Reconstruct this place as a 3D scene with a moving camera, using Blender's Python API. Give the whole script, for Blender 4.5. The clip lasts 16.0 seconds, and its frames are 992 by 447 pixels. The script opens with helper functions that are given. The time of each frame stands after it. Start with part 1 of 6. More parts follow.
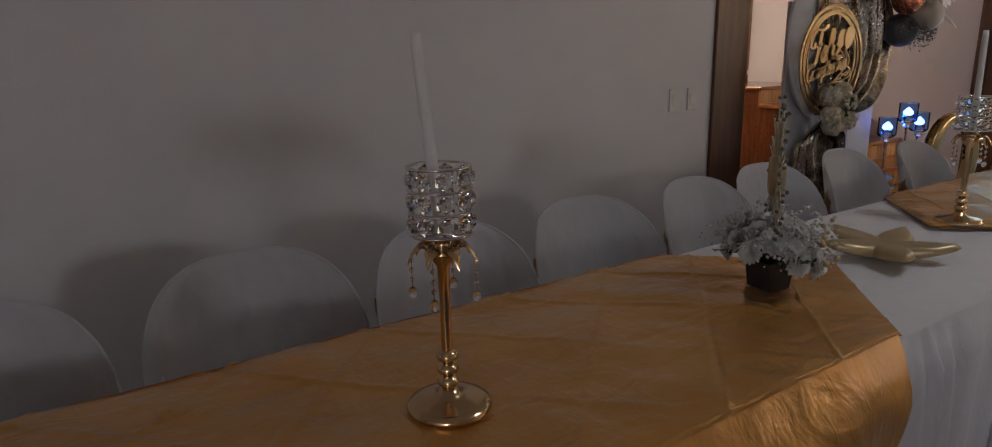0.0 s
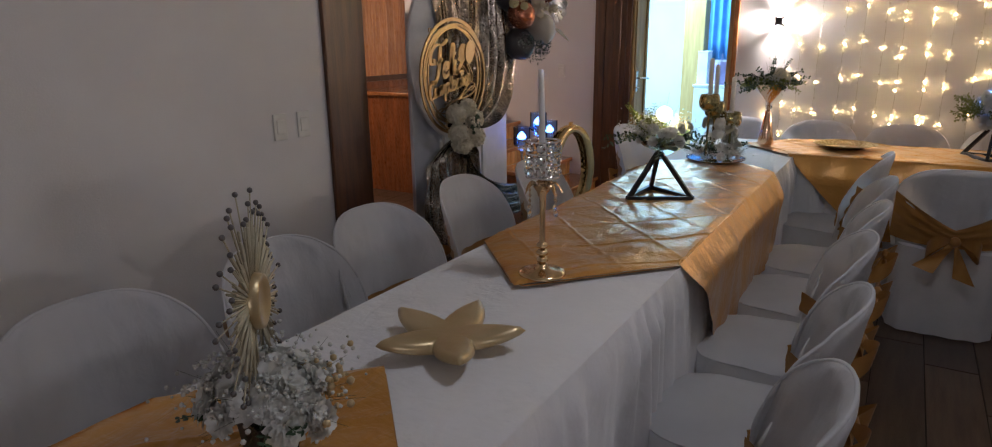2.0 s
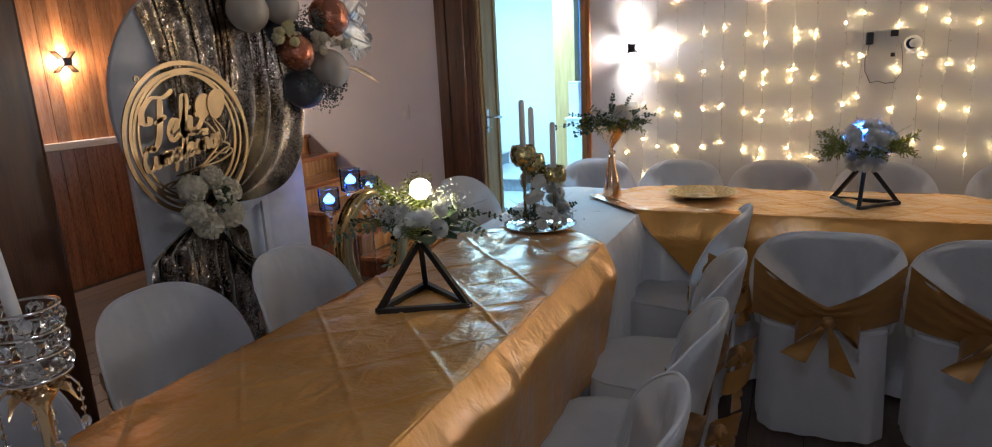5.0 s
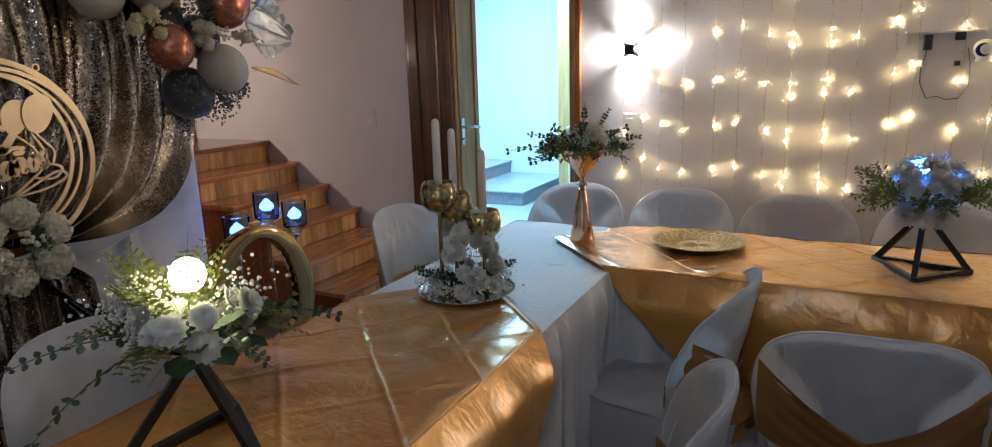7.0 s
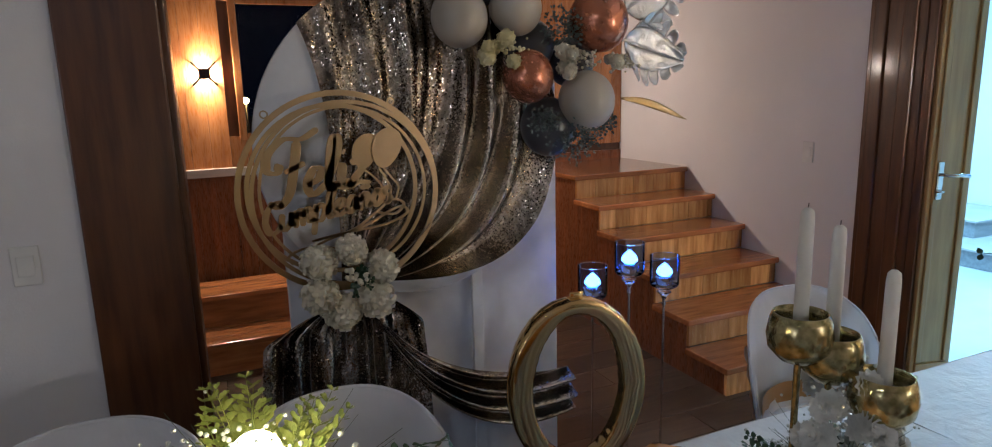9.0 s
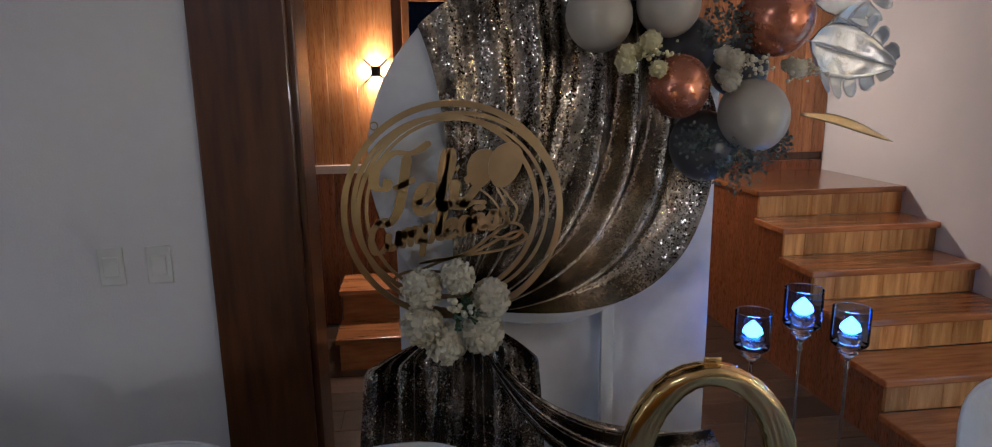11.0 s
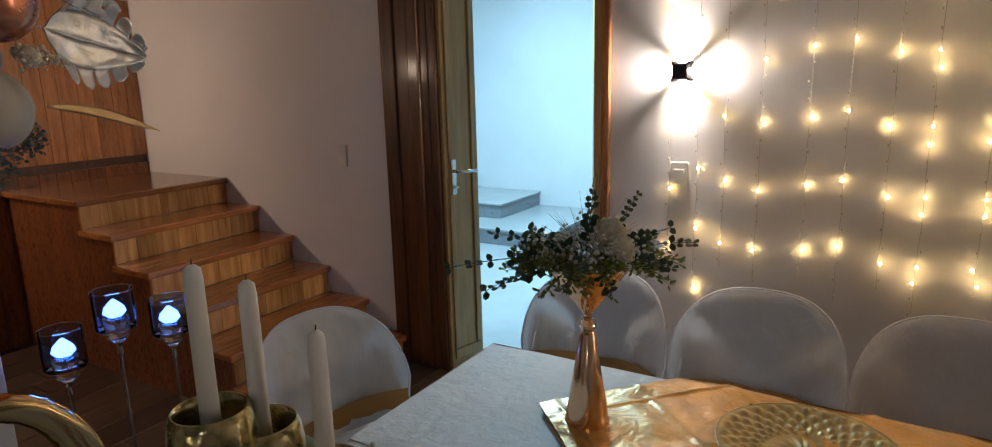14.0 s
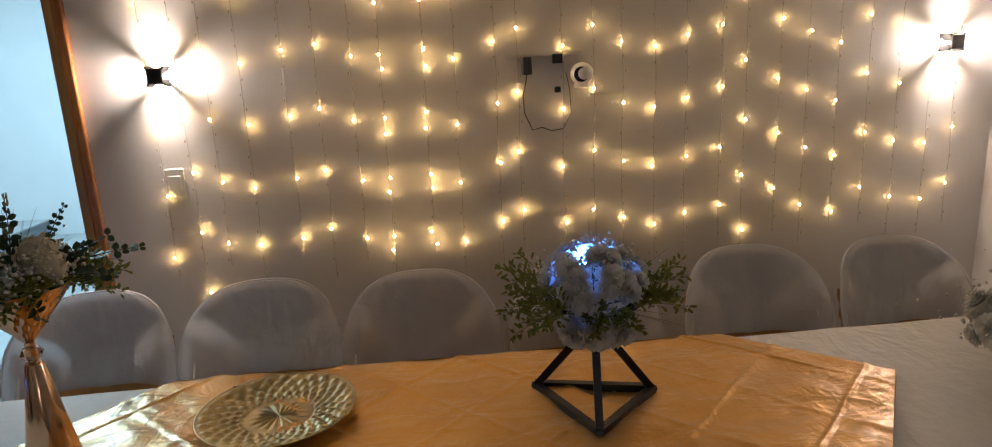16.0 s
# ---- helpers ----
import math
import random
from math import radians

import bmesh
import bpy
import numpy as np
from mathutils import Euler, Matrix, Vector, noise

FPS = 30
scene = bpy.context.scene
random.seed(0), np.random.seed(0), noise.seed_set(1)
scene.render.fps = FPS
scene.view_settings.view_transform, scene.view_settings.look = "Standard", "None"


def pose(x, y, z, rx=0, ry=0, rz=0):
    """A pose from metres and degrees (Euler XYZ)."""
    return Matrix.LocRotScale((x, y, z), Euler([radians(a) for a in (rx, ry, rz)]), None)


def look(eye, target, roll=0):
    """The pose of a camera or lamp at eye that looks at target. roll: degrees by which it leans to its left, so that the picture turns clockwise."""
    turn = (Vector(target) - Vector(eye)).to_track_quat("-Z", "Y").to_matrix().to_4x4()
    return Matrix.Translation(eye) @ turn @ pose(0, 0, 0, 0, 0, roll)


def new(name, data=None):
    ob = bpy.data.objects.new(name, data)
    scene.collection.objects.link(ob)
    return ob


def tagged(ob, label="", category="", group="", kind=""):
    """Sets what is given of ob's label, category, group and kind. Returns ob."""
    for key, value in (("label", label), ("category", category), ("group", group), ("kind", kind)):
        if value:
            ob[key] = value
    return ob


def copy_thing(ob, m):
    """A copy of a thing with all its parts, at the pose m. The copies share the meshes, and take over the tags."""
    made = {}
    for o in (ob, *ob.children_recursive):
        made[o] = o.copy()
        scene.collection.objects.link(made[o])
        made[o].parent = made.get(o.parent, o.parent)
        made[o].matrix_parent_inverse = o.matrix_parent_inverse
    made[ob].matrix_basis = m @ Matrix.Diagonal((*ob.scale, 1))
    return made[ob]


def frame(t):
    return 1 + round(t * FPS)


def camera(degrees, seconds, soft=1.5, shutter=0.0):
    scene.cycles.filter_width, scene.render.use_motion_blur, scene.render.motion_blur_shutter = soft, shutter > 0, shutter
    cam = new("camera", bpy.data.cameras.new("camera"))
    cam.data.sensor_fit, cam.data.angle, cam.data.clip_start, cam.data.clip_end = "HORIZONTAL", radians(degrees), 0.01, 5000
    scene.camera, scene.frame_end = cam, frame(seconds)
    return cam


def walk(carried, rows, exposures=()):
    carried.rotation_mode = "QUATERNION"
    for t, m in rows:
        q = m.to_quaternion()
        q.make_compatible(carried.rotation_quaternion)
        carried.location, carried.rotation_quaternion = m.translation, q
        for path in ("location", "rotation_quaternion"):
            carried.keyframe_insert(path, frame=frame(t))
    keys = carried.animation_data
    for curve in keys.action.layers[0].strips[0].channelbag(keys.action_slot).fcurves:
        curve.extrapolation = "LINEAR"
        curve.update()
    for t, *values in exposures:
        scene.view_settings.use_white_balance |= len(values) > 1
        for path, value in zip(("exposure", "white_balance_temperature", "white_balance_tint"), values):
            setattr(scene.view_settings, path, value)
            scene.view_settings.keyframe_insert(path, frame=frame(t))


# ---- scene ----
cam = camera(73.9, 16.0, 1.1)
PATH = [
    (0, (0.435, -0.208, 1.297), (1.495, 1.415, 0.802), -1.4),
    (0.5, (0.642, -0.26, 1.336), (1.864, 1.241, 0.834), -2.5),
    (1, (0.806, -0.247, 1.382), (2.19, 1.091, 0.838), -1.5),
    (1.5, (0.964, -0.2, 1.382), (2.501, 0.961, 0.843), -0.5),
    (2, (1.122, -0.161, 1.404), (2.763, 0.851, 0.87), -0.7),
    (2.5, (1.268, -0.17, 1.428), (2.979, 0.714, 0.89), -0.7),
    (3, (1.439, -0.229, 1.445), (3.187, 0.586, 0.922), -0.4),
    (3.2, (1.528, -0.28, 1.424), (3.282, 0.545, 0.931), -1.2),
    (5.3, (2.306, -0.31, 1.433), (4.074, 0.507, 0.978), -2.9),
    (5.5, (2.402, -0.347, 1.445), (4.169, 0.47, 0.989), -2.8),
    (6, (2.594, -0.372, 1.435), (4.364, 0.442, 0.981), -2.0),
    (6.5, (2.822, -0.339, 1.44), (4.585, 0.488, 0.985), -1.3),
    (7, (3.033, -0.307, 1.437), (4.764, 0.585, 0.983), -1.8),
    (7.5, (3.291, -0.331, 1.452), (4.926, 0.734, 1.011), -2.4),
    (8, (3.472, -0.32, 1.469), (4.911, 0.998, 1.033), -2.1),
    (8.5, (3.628, -0.192, 1.491), (4.779, 1.392, 1.082), -1.5),
    (9, (3.732, -0.067, 1.507), (4.522, 1.728, 1.115), -1.5),
    (9.5, (3.872, 0.027, 1.536), (4.294, 1.944, 1.155), -0.6),
    (9.7, (3.918, 0.056, 1.545), (4.261, 1.989, 1.166), -0.7),
    (11.8, (4.044, 0.156, 1.576), (4.279, 2.097, 1.156), -0.8),
    (12, (4.071, 0.127, 1.585), (4.378, 2.064, 1.194), -0.8),
    (12.5, (4.137, 0.124, 1.561), (4.807, 1.969, 1.175), -0.3),
    (13, (4.189, 0.107, 1.545), (5.26, 1.749, 1.15), -0.3),
    (13.5, (4.191, 0.066, 1.533), (5.593, 1.433, 1.128), -1.0),
    (14, (4.184, 0.013, 1.506), (5.853, 1.031, 1.085), -1.5),
    (14.5, (4.159, -0.044, 1.491), (5.966, 0.698, 1.059), -2.4),
    (15, (4.162, -0.135, 1.5), (6.065, 0.288, 1.057), -3.1),
    (15.5, (4.141, -0.192, 1.51), (6.086, -0.068, 1.062), -2.7),
    (16, (4.126, -0.255, 1.497), (6.064, -0.442, 1.039), -2.7),
]
EXPOSURES = [(0, 0.98, 6350, 15), (0.5, 1.12, 6450, 17), (1.5, 1.2, 6250, 16), (3.0, 1.27, 6250, 15), (5.5, 1.1, 5750, 12), (8.0, 1.05, 5700, 11), (9.5, 1.35, 5650, 11),
             (12.0, 1.1, 5350, 11), (12.5, 1.2, 5500, 11), (13.0, 1.12, 6600, 15), (13.5, 0.85, 6600, 13), (14.5, 0.36, 6600, 13), (15.5, 0.4, 6900, 16), (16.0, 0.3, 7200, 18)]
walk(cam, [(t, look(eye, target, roll)) for t, eye, target, roll in PATH], EXPOSURES)

# ---- world and light ----
world = bpy.data.worlds.new("night")
scene.world = world
world.use_nodes = True
world.node_tree.nodes["Background"].inputs[0].default_value = (0.01, 0.014, 0.03, 1)
world.node_tree.nodes["Background"].inputs[1].default_value = 0.05


def lamp(name, kind, m, power, color, size=0.1, size_y=0.0):
    data = bpy.data.lights.new(name, kind)
    data.energy, data.color = power, color
    if kind == "AREA":
        data.size = size
        if size_y:
            data.shape, data.size_y = "RECTANGLE", size_y
    else:
        data.shadow_soft_size = size
    ob = new(name, data)
    ob.matrix_world = m
    return ob


RIGHT = -2.78     # the side wall across from the long table
lamp("unseen_ceiling_light", "AREA", pose(8.6, 2.6, 2.68), 118, (0.38, 0.76, 1.0), 1.2)      # lamp of the room behind the door
lamp("wall_lamp_light", "POINT", pose(6.846, 0.757, 1.526), 28, (1.0, 0.92, 0.82), 0.006)
lamp("wall_lamp_light", "POINT", pose(6.846, -2.52, 1.516), 28, (1.0, 0.92, 0.82), 0.006)
lamp("wall_lamp_light", "POINT", pose(3.79, 4.448, 1.66), 36, (1.0, 0.78, 0.58), 0.012)
lamp("wall_lamp_light", "POINT", pose(5.31, 4.448, 1.63), 36, (1.0, 0.78, 0.58), 0.012)

lamp("unseen_ceiling_light", "AREA", pose(2.7, -0.3, 2.62), 2.8, (0.93, 0.96, 1.0), 0.30)      # fill light added over the middle of the long table, its fixture unseen
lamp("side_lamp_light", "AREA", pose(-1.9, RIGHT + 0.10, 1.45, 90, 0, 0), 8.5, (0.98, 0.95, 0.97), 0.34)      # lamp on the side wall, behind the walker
for lx, ly, lz in ((5.075, 2.06, 0.775), (5.205, 2.00, 0.865), (5.375, 2.00, 0.79)):
    lamp("blue_holder_light", "POINT", pose(lx, ly, lz), 0.8, (0.03, 0.14, 1.0), 0.02)

# ---- materials ----


def mat(name, color, rough=0.6, metal=0.0, color2=None, scale=8.0, bump=0.0, bump_scale=60.0, stretch=(1, 1, 1), sheen=0.0,
        random_tone=0.0, coat=0.0, coat_rough=0.12, coat_ior=1.5, translucent=0.0, detail=5.0, crease=0.0):
    """A principled material whose colour and gloss vary at two scales, with fine relief."""
    m = bpy.data.materials.new(name)
    m.use_nodes = True
    nt = m.node_tree
    n, link = nt.nodes, nt.links.new
    p = n["Principled BSDF"]
    tc, mp = n.new("ShaderNodeTexCoord"), n.new("ShaderNodeMapping")
    mp.inputs["Scale"].default_value = stretch
    link(tc.outputs["Object"], mp.inputs[0])
    big = n.new("ShaderNodeTexNoise")
    big.inputs["Scale"].default_value, big.inputs["Detail"].default_value = scale, detail
    link(mp.outputs[0], big.inputs[0])
    ramp = n.new("ShaderNodeValToRGB")
    ramp.color_ramp.elements[0].position, ramp.color_ramp.elements[1].position = 0.32, 0.68
    c2 = color2 or tuple(c * 0.82 for c in color)
    ramp.color_ramp.elements[0].color, ramp.color_ramp.elements[1].color = (*c2, 1), (*color, 1)
    link(big.outputs[0], ramp.inputs[0])
    out = ramp.outputs[0]
    if random_tone:
        info, hsv, ma = n.new("ShaderNodeObjectInfo"), n.new("ShaderNodeHueSaturation"), n.new("ShaderNodeMapRange")
        ma.inputs["To Min"].default_value, ma.inputs["To Max"].default_value = 1 - random_tone, 1 + random_tone
        link(info.outputs["Random"], ma.inputs["Value"])
        link(ma.outputs[0], hsv.inputs["Value"])
        link(out, hsv.inputs["Color"])
        out = hsv.outputs[0]
    link(out, p.inputs["Base Color"])
    fine = n.new("ShaderNodeTexNoise")
    fine.inputs["Scale"].default_value, fine.inputs["Detail"].default_value = bump_scale, 6
    link(mp.outputs[0], fine.inputs[0])
    mr = n.new("ShaderNodeMapRange")
    mr.inputs["To Min"].default_value, mr.inputs["To Max"].default_value = max(0.02, rough * 0.8), min(1, rough * 1.2)
    link(fine.outputs[0], mr.inputs["Value"])
    link(mr.outputs[0], p.inputs["Roughness"])
    p.inputs["Metallic"].default_value = metal
    p.inputs["Sheen Weight"].default_value = sheen
    p.inputs["Coat Weight"].default_value = coat
    p.inputs["Coat Roughness"].default_value = coat_rough
    p.inputs["Coat IOR"].default_value = coat_ior
    if bump:
        b = n.new("ShaderNodeBump")
        b.inputs["Strength"].default_value, b.inputs["Distance"].default_value = bump, 0.01
        link(fine.outputs[0], b.inputs["Height"])
        link(b.outputs[0], p.inputs["Normal"])
        if crease:      # soft wrinkles of a cloth that was folded away
            for sc, dist, sx in ((5.5, 0.035, (1.0, 2.2, 1.0)), (14.0, 0.012, (2.0, 1.0, 1.0))):
                cm, cn, cb = n.new("ShaderNodeMapping"), n.new("ShaderNodeTexNoise"), n.new("ShaderNodeBump")
                cm.inputs["Scale"].default_value = sx
                cn.inputs["Scale"].default_value, cn.inputs["Detail"].default_value, cn.inputs["Distortion"].default_value = sc, 3, 1.4
                cb.inputs["Strength"].default_value, cb.inputs["Distance"].default_value = crease, dist
                link(tc.outputs["Object"], cm.inputs[0])
                link(cm.outputs[0], cn.inputs[0])
                link(cn.outputs[0], cb.inputs["Height"])
                link(b.outputs[0], cb.inputs["Normal"])
                link(cb.outputs[0], p.inputs["Normal"])
                b = cb
    if translucent:
        tr, mix = n.new("ShaderNodeBsdfTranslucent"), n.new("ShaderNodeMixShader")
        link(out, tr.inputs[0])
        mix.inputs[0].default_value = translucent
        link(p.outputs[0], mix.inputs[1])
        link(tr.outputs[0], mix.inputs[2])
        link(mix.outputs[0], n["Material Output"].inputs[0])
    return m


def glow(name, color, strength):
    m = bpy.data.materials.new(name)
    m.use_nodes = True
    p = m.node_tree.nodes["Principled BSDF"]
    p.inputs["Base Color"].default_value = (*color, 1)
    p.inputs["Emission Color"].default_value = (*color, 1)
    p.inputs["Emission Strength"].default_value = strength
    return m


def glass_mat(name, color, rough=0.02):
    m = bpy.data.materials.new(name)
    m.use_nodes = True
    p = m.node_tree.nodes["Principled BSDF"]
    p.inputs["Base Color"].default_value = (*color, 1)
    p.inputs["Roughness"].default_value = rough
    p.inputs["Transmission Weight"].default_value = 1.0
    p.inputs["IOR"].default_value = 1.45
    return m


def thin_glass(name, tint=(0.96, 0.97, 0.98)):
    """A pane or thin vessel: clear, with a gloss that grows towards grazing views."""
    m = bpy.data.materials.new(name)
    m.use_nodes = True
    n, link = m.node_tree.nodes, m.node_tree.links.new
    fr, tr, gl, mix = n.new("ShaderNodeFresnel"), n.new("ShaderNodeBsdfTransparent"), n.new("ShaderNodeBsdfGlossy"), n.new("ShaderNodeMixShader")
    fr.inputs[0].default_value, gl.inputs["Roughness"].default_value = 1.18, 0.02
    tr.inputs[0].default_value = (*tint, 1)
    link(fr.outputs[0], mix.inputs[0])
    link(tr.outputs[0], mix.inputs[1])
    link(gl.outputs[0], mix.inputs[2])
    link(mix.outputs[0], n["Material Output"].inputs[0])
    return m


def sequin_mat(name, color, cell=330.0, tilt=0.75):
    """Small metal discs, each leaning its own way."""
    m = bpy.data.materials.new(name)
    m.use_nodes = True
    n, link = m.node_tree.nodes, m.node_tree.links.new
    p = n["Principled BSDF"]
    tc, vo = n.new("ShaderNodeTexCoord"), n.new("ShaderNodeTexVoronoi")
    vo.inputs["Scale"].default_value = cell
    link(tc.outputs["Object"], vo.inputs["Vector"])
    sub, sc, add, nor = (n.new("ShaderNodeVectorMath") for _ in range(4))
    sub.operation, sc.operation, add.operation, nor.operation = "SUBTRACT", "SCALE", "ADD", "NORMALIZE"
    sub.inputs[1].default_value = (0.5, 0.5, 0.5)
    sep, cube, fma = n.new("ShaderNodeSeparateColor"), n.new("ShaderNodeMath"), n.new("ShaderNodeMath")
    cube.operation, fma.operation = "POWER", "MULTIPLY_ADD"
    cube.inputs[1].default_value, fma.inputs[1].default_value, fma.inputs[2].default_value = 9.0, tilt * 2.8, tilt * 0.46
    link(vo.outputs["Color"], sep.inputs[0])
    link(sep.outputs[2], cube.inputs[0])
    link(cube.outputs[0], fma.inputs[0])
    link(fma.outputs[0], sc.inputs["Scale"])
    geo = n.new("ShaderNodeNewGeometry")
    link(vo.outputs["Color"], sub.inputs[0])
    link(sub.outputs[0], sc.inputs[0])
    link(sc.outputs[0], add.inputs[0])
    link(geo.outputs["Normal"], add.inputs[1])
    link(add.outputs[0], nor.inputs[0])
    link(nor.outputs[0], p.inputs["Normal"])
    big = n.new("ShaderNodeTexNoise")
    big.inputs["Scale"].default_value = 7
    big.inputs["Detail"].default_value, big.inputs["Roughness"].default_value = 6, 0.7
    mp = n.new("ShaderNodeMapping")
    mp.inputs["Scale"].default_value = (1.0, 1.0, 0.55)
    link(tc.outputs["Object"], mp.inputs[0])
    link(mp.outputs[0], big.inputs[0])
    ramp = n.new("ShaderNodeValToRGB")      # dark patches in the colour stand in for dark reflections on the discs
    ramp.color_ramp.elements[0].position, ramp.color_ramp.elements[1].position = 0.40, 0.64
    ramp.color_ramp.elements[0].color, ramp.color_ramp.elements[1].color = (0.14, 0.115, 0.09, 1), (*color, 1)
    link(big.outputs[0], ramp.inputs[0])
    link(ramp.outputs[0], p.inputs["Base Color"])
    p.inputs["Metallic"].default_value, p.inputs["Roughness"].default_value = 1.0, 0.14
    return m


M_WALL = mat("white_wall_paint", (0.72, 0.70, 0.70), 0.75, 0, (0.66, 0.64, 0.645), 1.6, 0.10, 180)
M_CEIL = mat("ceiling_paint", (0.78, 0.77, 0.75), 0.85, 0, None, 2, 0.05, 120)
M_DARKWOOD = mat("dark_stained_wood", (0.115, 0.042, 0.013), 0.38, 0, (0.055, 0.018, 0.006), 5, 0.12, 40, (6, 6, 0.6), coat=0.2)
M_PANEL = mat("varnished_orange_wood", (0.50, 0.21, 0.065), 0.28, 0, (0.30, 0.105, 0.03), 5, 0.08, 30, (5, 5, 0.5), random_tone=0.28, coat=0.5)
M_STEP = mat("varnished_stair_wood", (0.42, 0.165, 0.055), 0.20, 0, (0.25, 0.085, 0.027), 5, 0.08, 30, (1.0, 7, 7), random_tone=0.5, coat=0.6)
M_RISER = mat("varnished_riser_staves", (0.66, 0.36, 0.13), 0.26, 0, (0.40, 0.17, 0.05), 5, 0.08, 30, (7, 7, 0.7), random_tone=0.38, coat=0.5)
M_STAIRSIDE = mat("red_brown_varnished_wood", (0.25, 0.082, 0.028), 0.28, 0, (0.14, 0.044, 0.016), 5, 0.08, 40, (6, 6, 0.6), coat=0.3)
M_YWOOD = mat("pale_yellow_wood", (0.50, 0.31, 0.115), 0.4, 0, (0.37, 0.205, 0.07), 5, 0.08, 40, (6, 6, 0.6), coat=0.2)
M_RAIL = mat("pale_limed_wood", (0.62, 0.50, 0.42), 0.4, 0, (0.52, 0.40, 0.32), 5, 0.06, 40, (0.6, 6, 6))
M_FLOOR = mat("dark_plank_floor", (0.095, 0.060, 0.040), 0.30, 0, (0.05, 0.031, 0.021), 5, 0.1, 40, (0.7, 8, 8), random_tone=0.35, coat=0.2)
M_JOINT = mat("dark_floor_joint", (0.02, 0.016, 0.013), 0.9)
M_TILE = mat("pale_floor_tile", (0.42, 0.42, 0.42), 0.25, 0, (0.36, 0.36, 0.36), 2, 0.03, 60, random_tone=0.05)
M_GTILE = mat("grey_wood_look_tile", (0.24, 0.25, 0.27), 0.35, 0, (0.17, 0.18, 0.20), 6, 0.05, 60, (0.6, 6, 6))
M_COVER = mat("white_chair_cover_cloth", (0.81, 0.81, 0.83), 0.85, 0, (0.75, 0.75, 0.77), 6, 0.45, 18, sheen=0.15, translucent=0.58, crease=0.26)
M_PLASTIC = mat("white_plastic", (0.70, 0.70, 0.70), 0.45)
M_CLOTH = mat("white_tablecloth", (0.76, 0.75, 0.76), 0.62, 0, (0.70, 0.69, 0.70), 3, 0.3, 30, sheen=0.3, crease=0.16)
M_GOLDCLOTH = mat("gold_satin", (0.66, 0.33, 0.06), 0.31, 0.5, (0.56, 0.26, 0.042), 4, 0.12, 40, sheen=0.05, crease=0.26, coat=0.6, coat_rough=0.27, coat_ior=1.7)
M_SASH = mat("gold_satin_sash", (0.46, 0.235, 0.06), 0.36, 0.25, (0.34, 0.16, 0.04), 5, 0.2, 20, sheen=0.15, translucent=0.2)
M_GOLD = mat("polished_gold_metal", (0.72, 0.52, 0.30), 0.18, 1.0, (0.62, 0.42, 0.22), 6, 0.02, 80)
M_ROSEGOLD = mat("rose_gold_metal", (0.88, 0.62, 0.40), 0.14, 1.0, (0.80, 0.52, 0.32), 6, 0.02, 80)
M_SILVER = mat("polished_silver_metal", (0.80, 0.78, 0.76), 0.12, 1.0, None, 6, 0.02, 80)
M_GOLDPAINT = mat("satin_gold_paint", (0.40, 0.285, 0.16), 0.36, 1.0, (0.33, 0.23, 0.125), 8, 0.05, 90)
M_STAR = mat("champagne_gold_glaze", (0.60, 0.47, 0.28), 0.34, 0.5, (0.48, 0.36, 0.19), 9, 0.08, 70)
M_STRAW = mat("pale_straw", (0.52, 0.47, 0.34), 0.6, 0, (0.42, 0.37, 0.25), 20)
M_BLACK = mat("black_metal", (0.014, 0.013, 0.013), 0.42, 0.2)
M_BLACKP = mat("black_plastic", (0.02, 0.02, 0.022), 0.4)
M_BEAD = mat("pewter_bead", (0.16, 0.15, 0.15), 0.35, 0.5)
M_CANDLE = mat("white_candle_wax", (0.80, 0.78, 0.74), 0.45, 0, None, 10, 0.04, 50)
M_CRYSTAL = glass_mat("clear_crystal", (0.97, 0.97, 0.97), 0.03)
M_GLASS = thin_glass("clear_glass")
# Blue tint stands in for the glow that the lights give clear glass
M_GLOWTINT = thin_glass("glass_with_glow_tint", (0.55, 0.70, 1.0))
M_MERCURY = mat("mottled_gold_mercury_glass", (0.66, 0.56, 0.30), 0.10, 0.85, (0.20, 0.18, 0.07), 60, 0.1, 120)
M_PETAL = mat("cream_petal", (0.74, 0.70, 0.58), 0.7, 0, (0.66, 0.60, 0.46), 20, translucent=0.25)
M_WHITEPETAL = mat("white_petal", (0.78, 0.78, 0.76), 0.7, 0, (0.70, 0.70, 0.66), 20, translucent=0.25)
M_CREAMROSE = mat("yellow_cream_petal", (0.76, 0.70, 0.44), 0.7, 0, (0.66, 0.58, 0.32), 20, translucent=0.2)
M_GYP = mat("tiny_white_blossom", (0.66, 0.66, 0.62), 0.8)
M_LEAF = mat("dark_green_leaf", (0.045, 0.085, 0.040), 0.45, 0, (0.025, 0.05, 0.025), 15)
M_FERN = mat("yellow_green_fern", (0.24, 0.26, 0.06), 0.55, 0, (0.15, 0.18, 0.04), 15, translucent=0.3)
M_STEM = mat("green_stem", (0.06, 0.085, 0.03), 0.6)
M_SEQUIN = sequin_mat("champagne_sequins", (0.64, 0.56, 0.47), 240.0, 0.70)
M_BOARD = mat("white_board", (0.74, 0.74, 0.76), 0.5)
M_COPPER = mat("chrome_copper_balloon", (0.58, 0.24, 0.15), 0.26, 0.75, (0.50, 0.19, 0.11), 6)
M_BEIGE = mat("sand_latex_balloon", (0.46, 0.42, 0.36), 0.32, 0, (0.42, 0.38, 0.32), 6, coat=0.4)
M_GREYB = mat("grey_latex_balloon", (0.10, 0.10, 0.11), 0.30, 0, (0.07, 0.07, 0.08), 6, coat=0.5)
M_FOILLEAF = mat("silver_foil_leaf", (0.78, 0.78, 0.79), 0.34, 0.75, (0.60, 0.60, 0.62), 12, 0.5, 26)
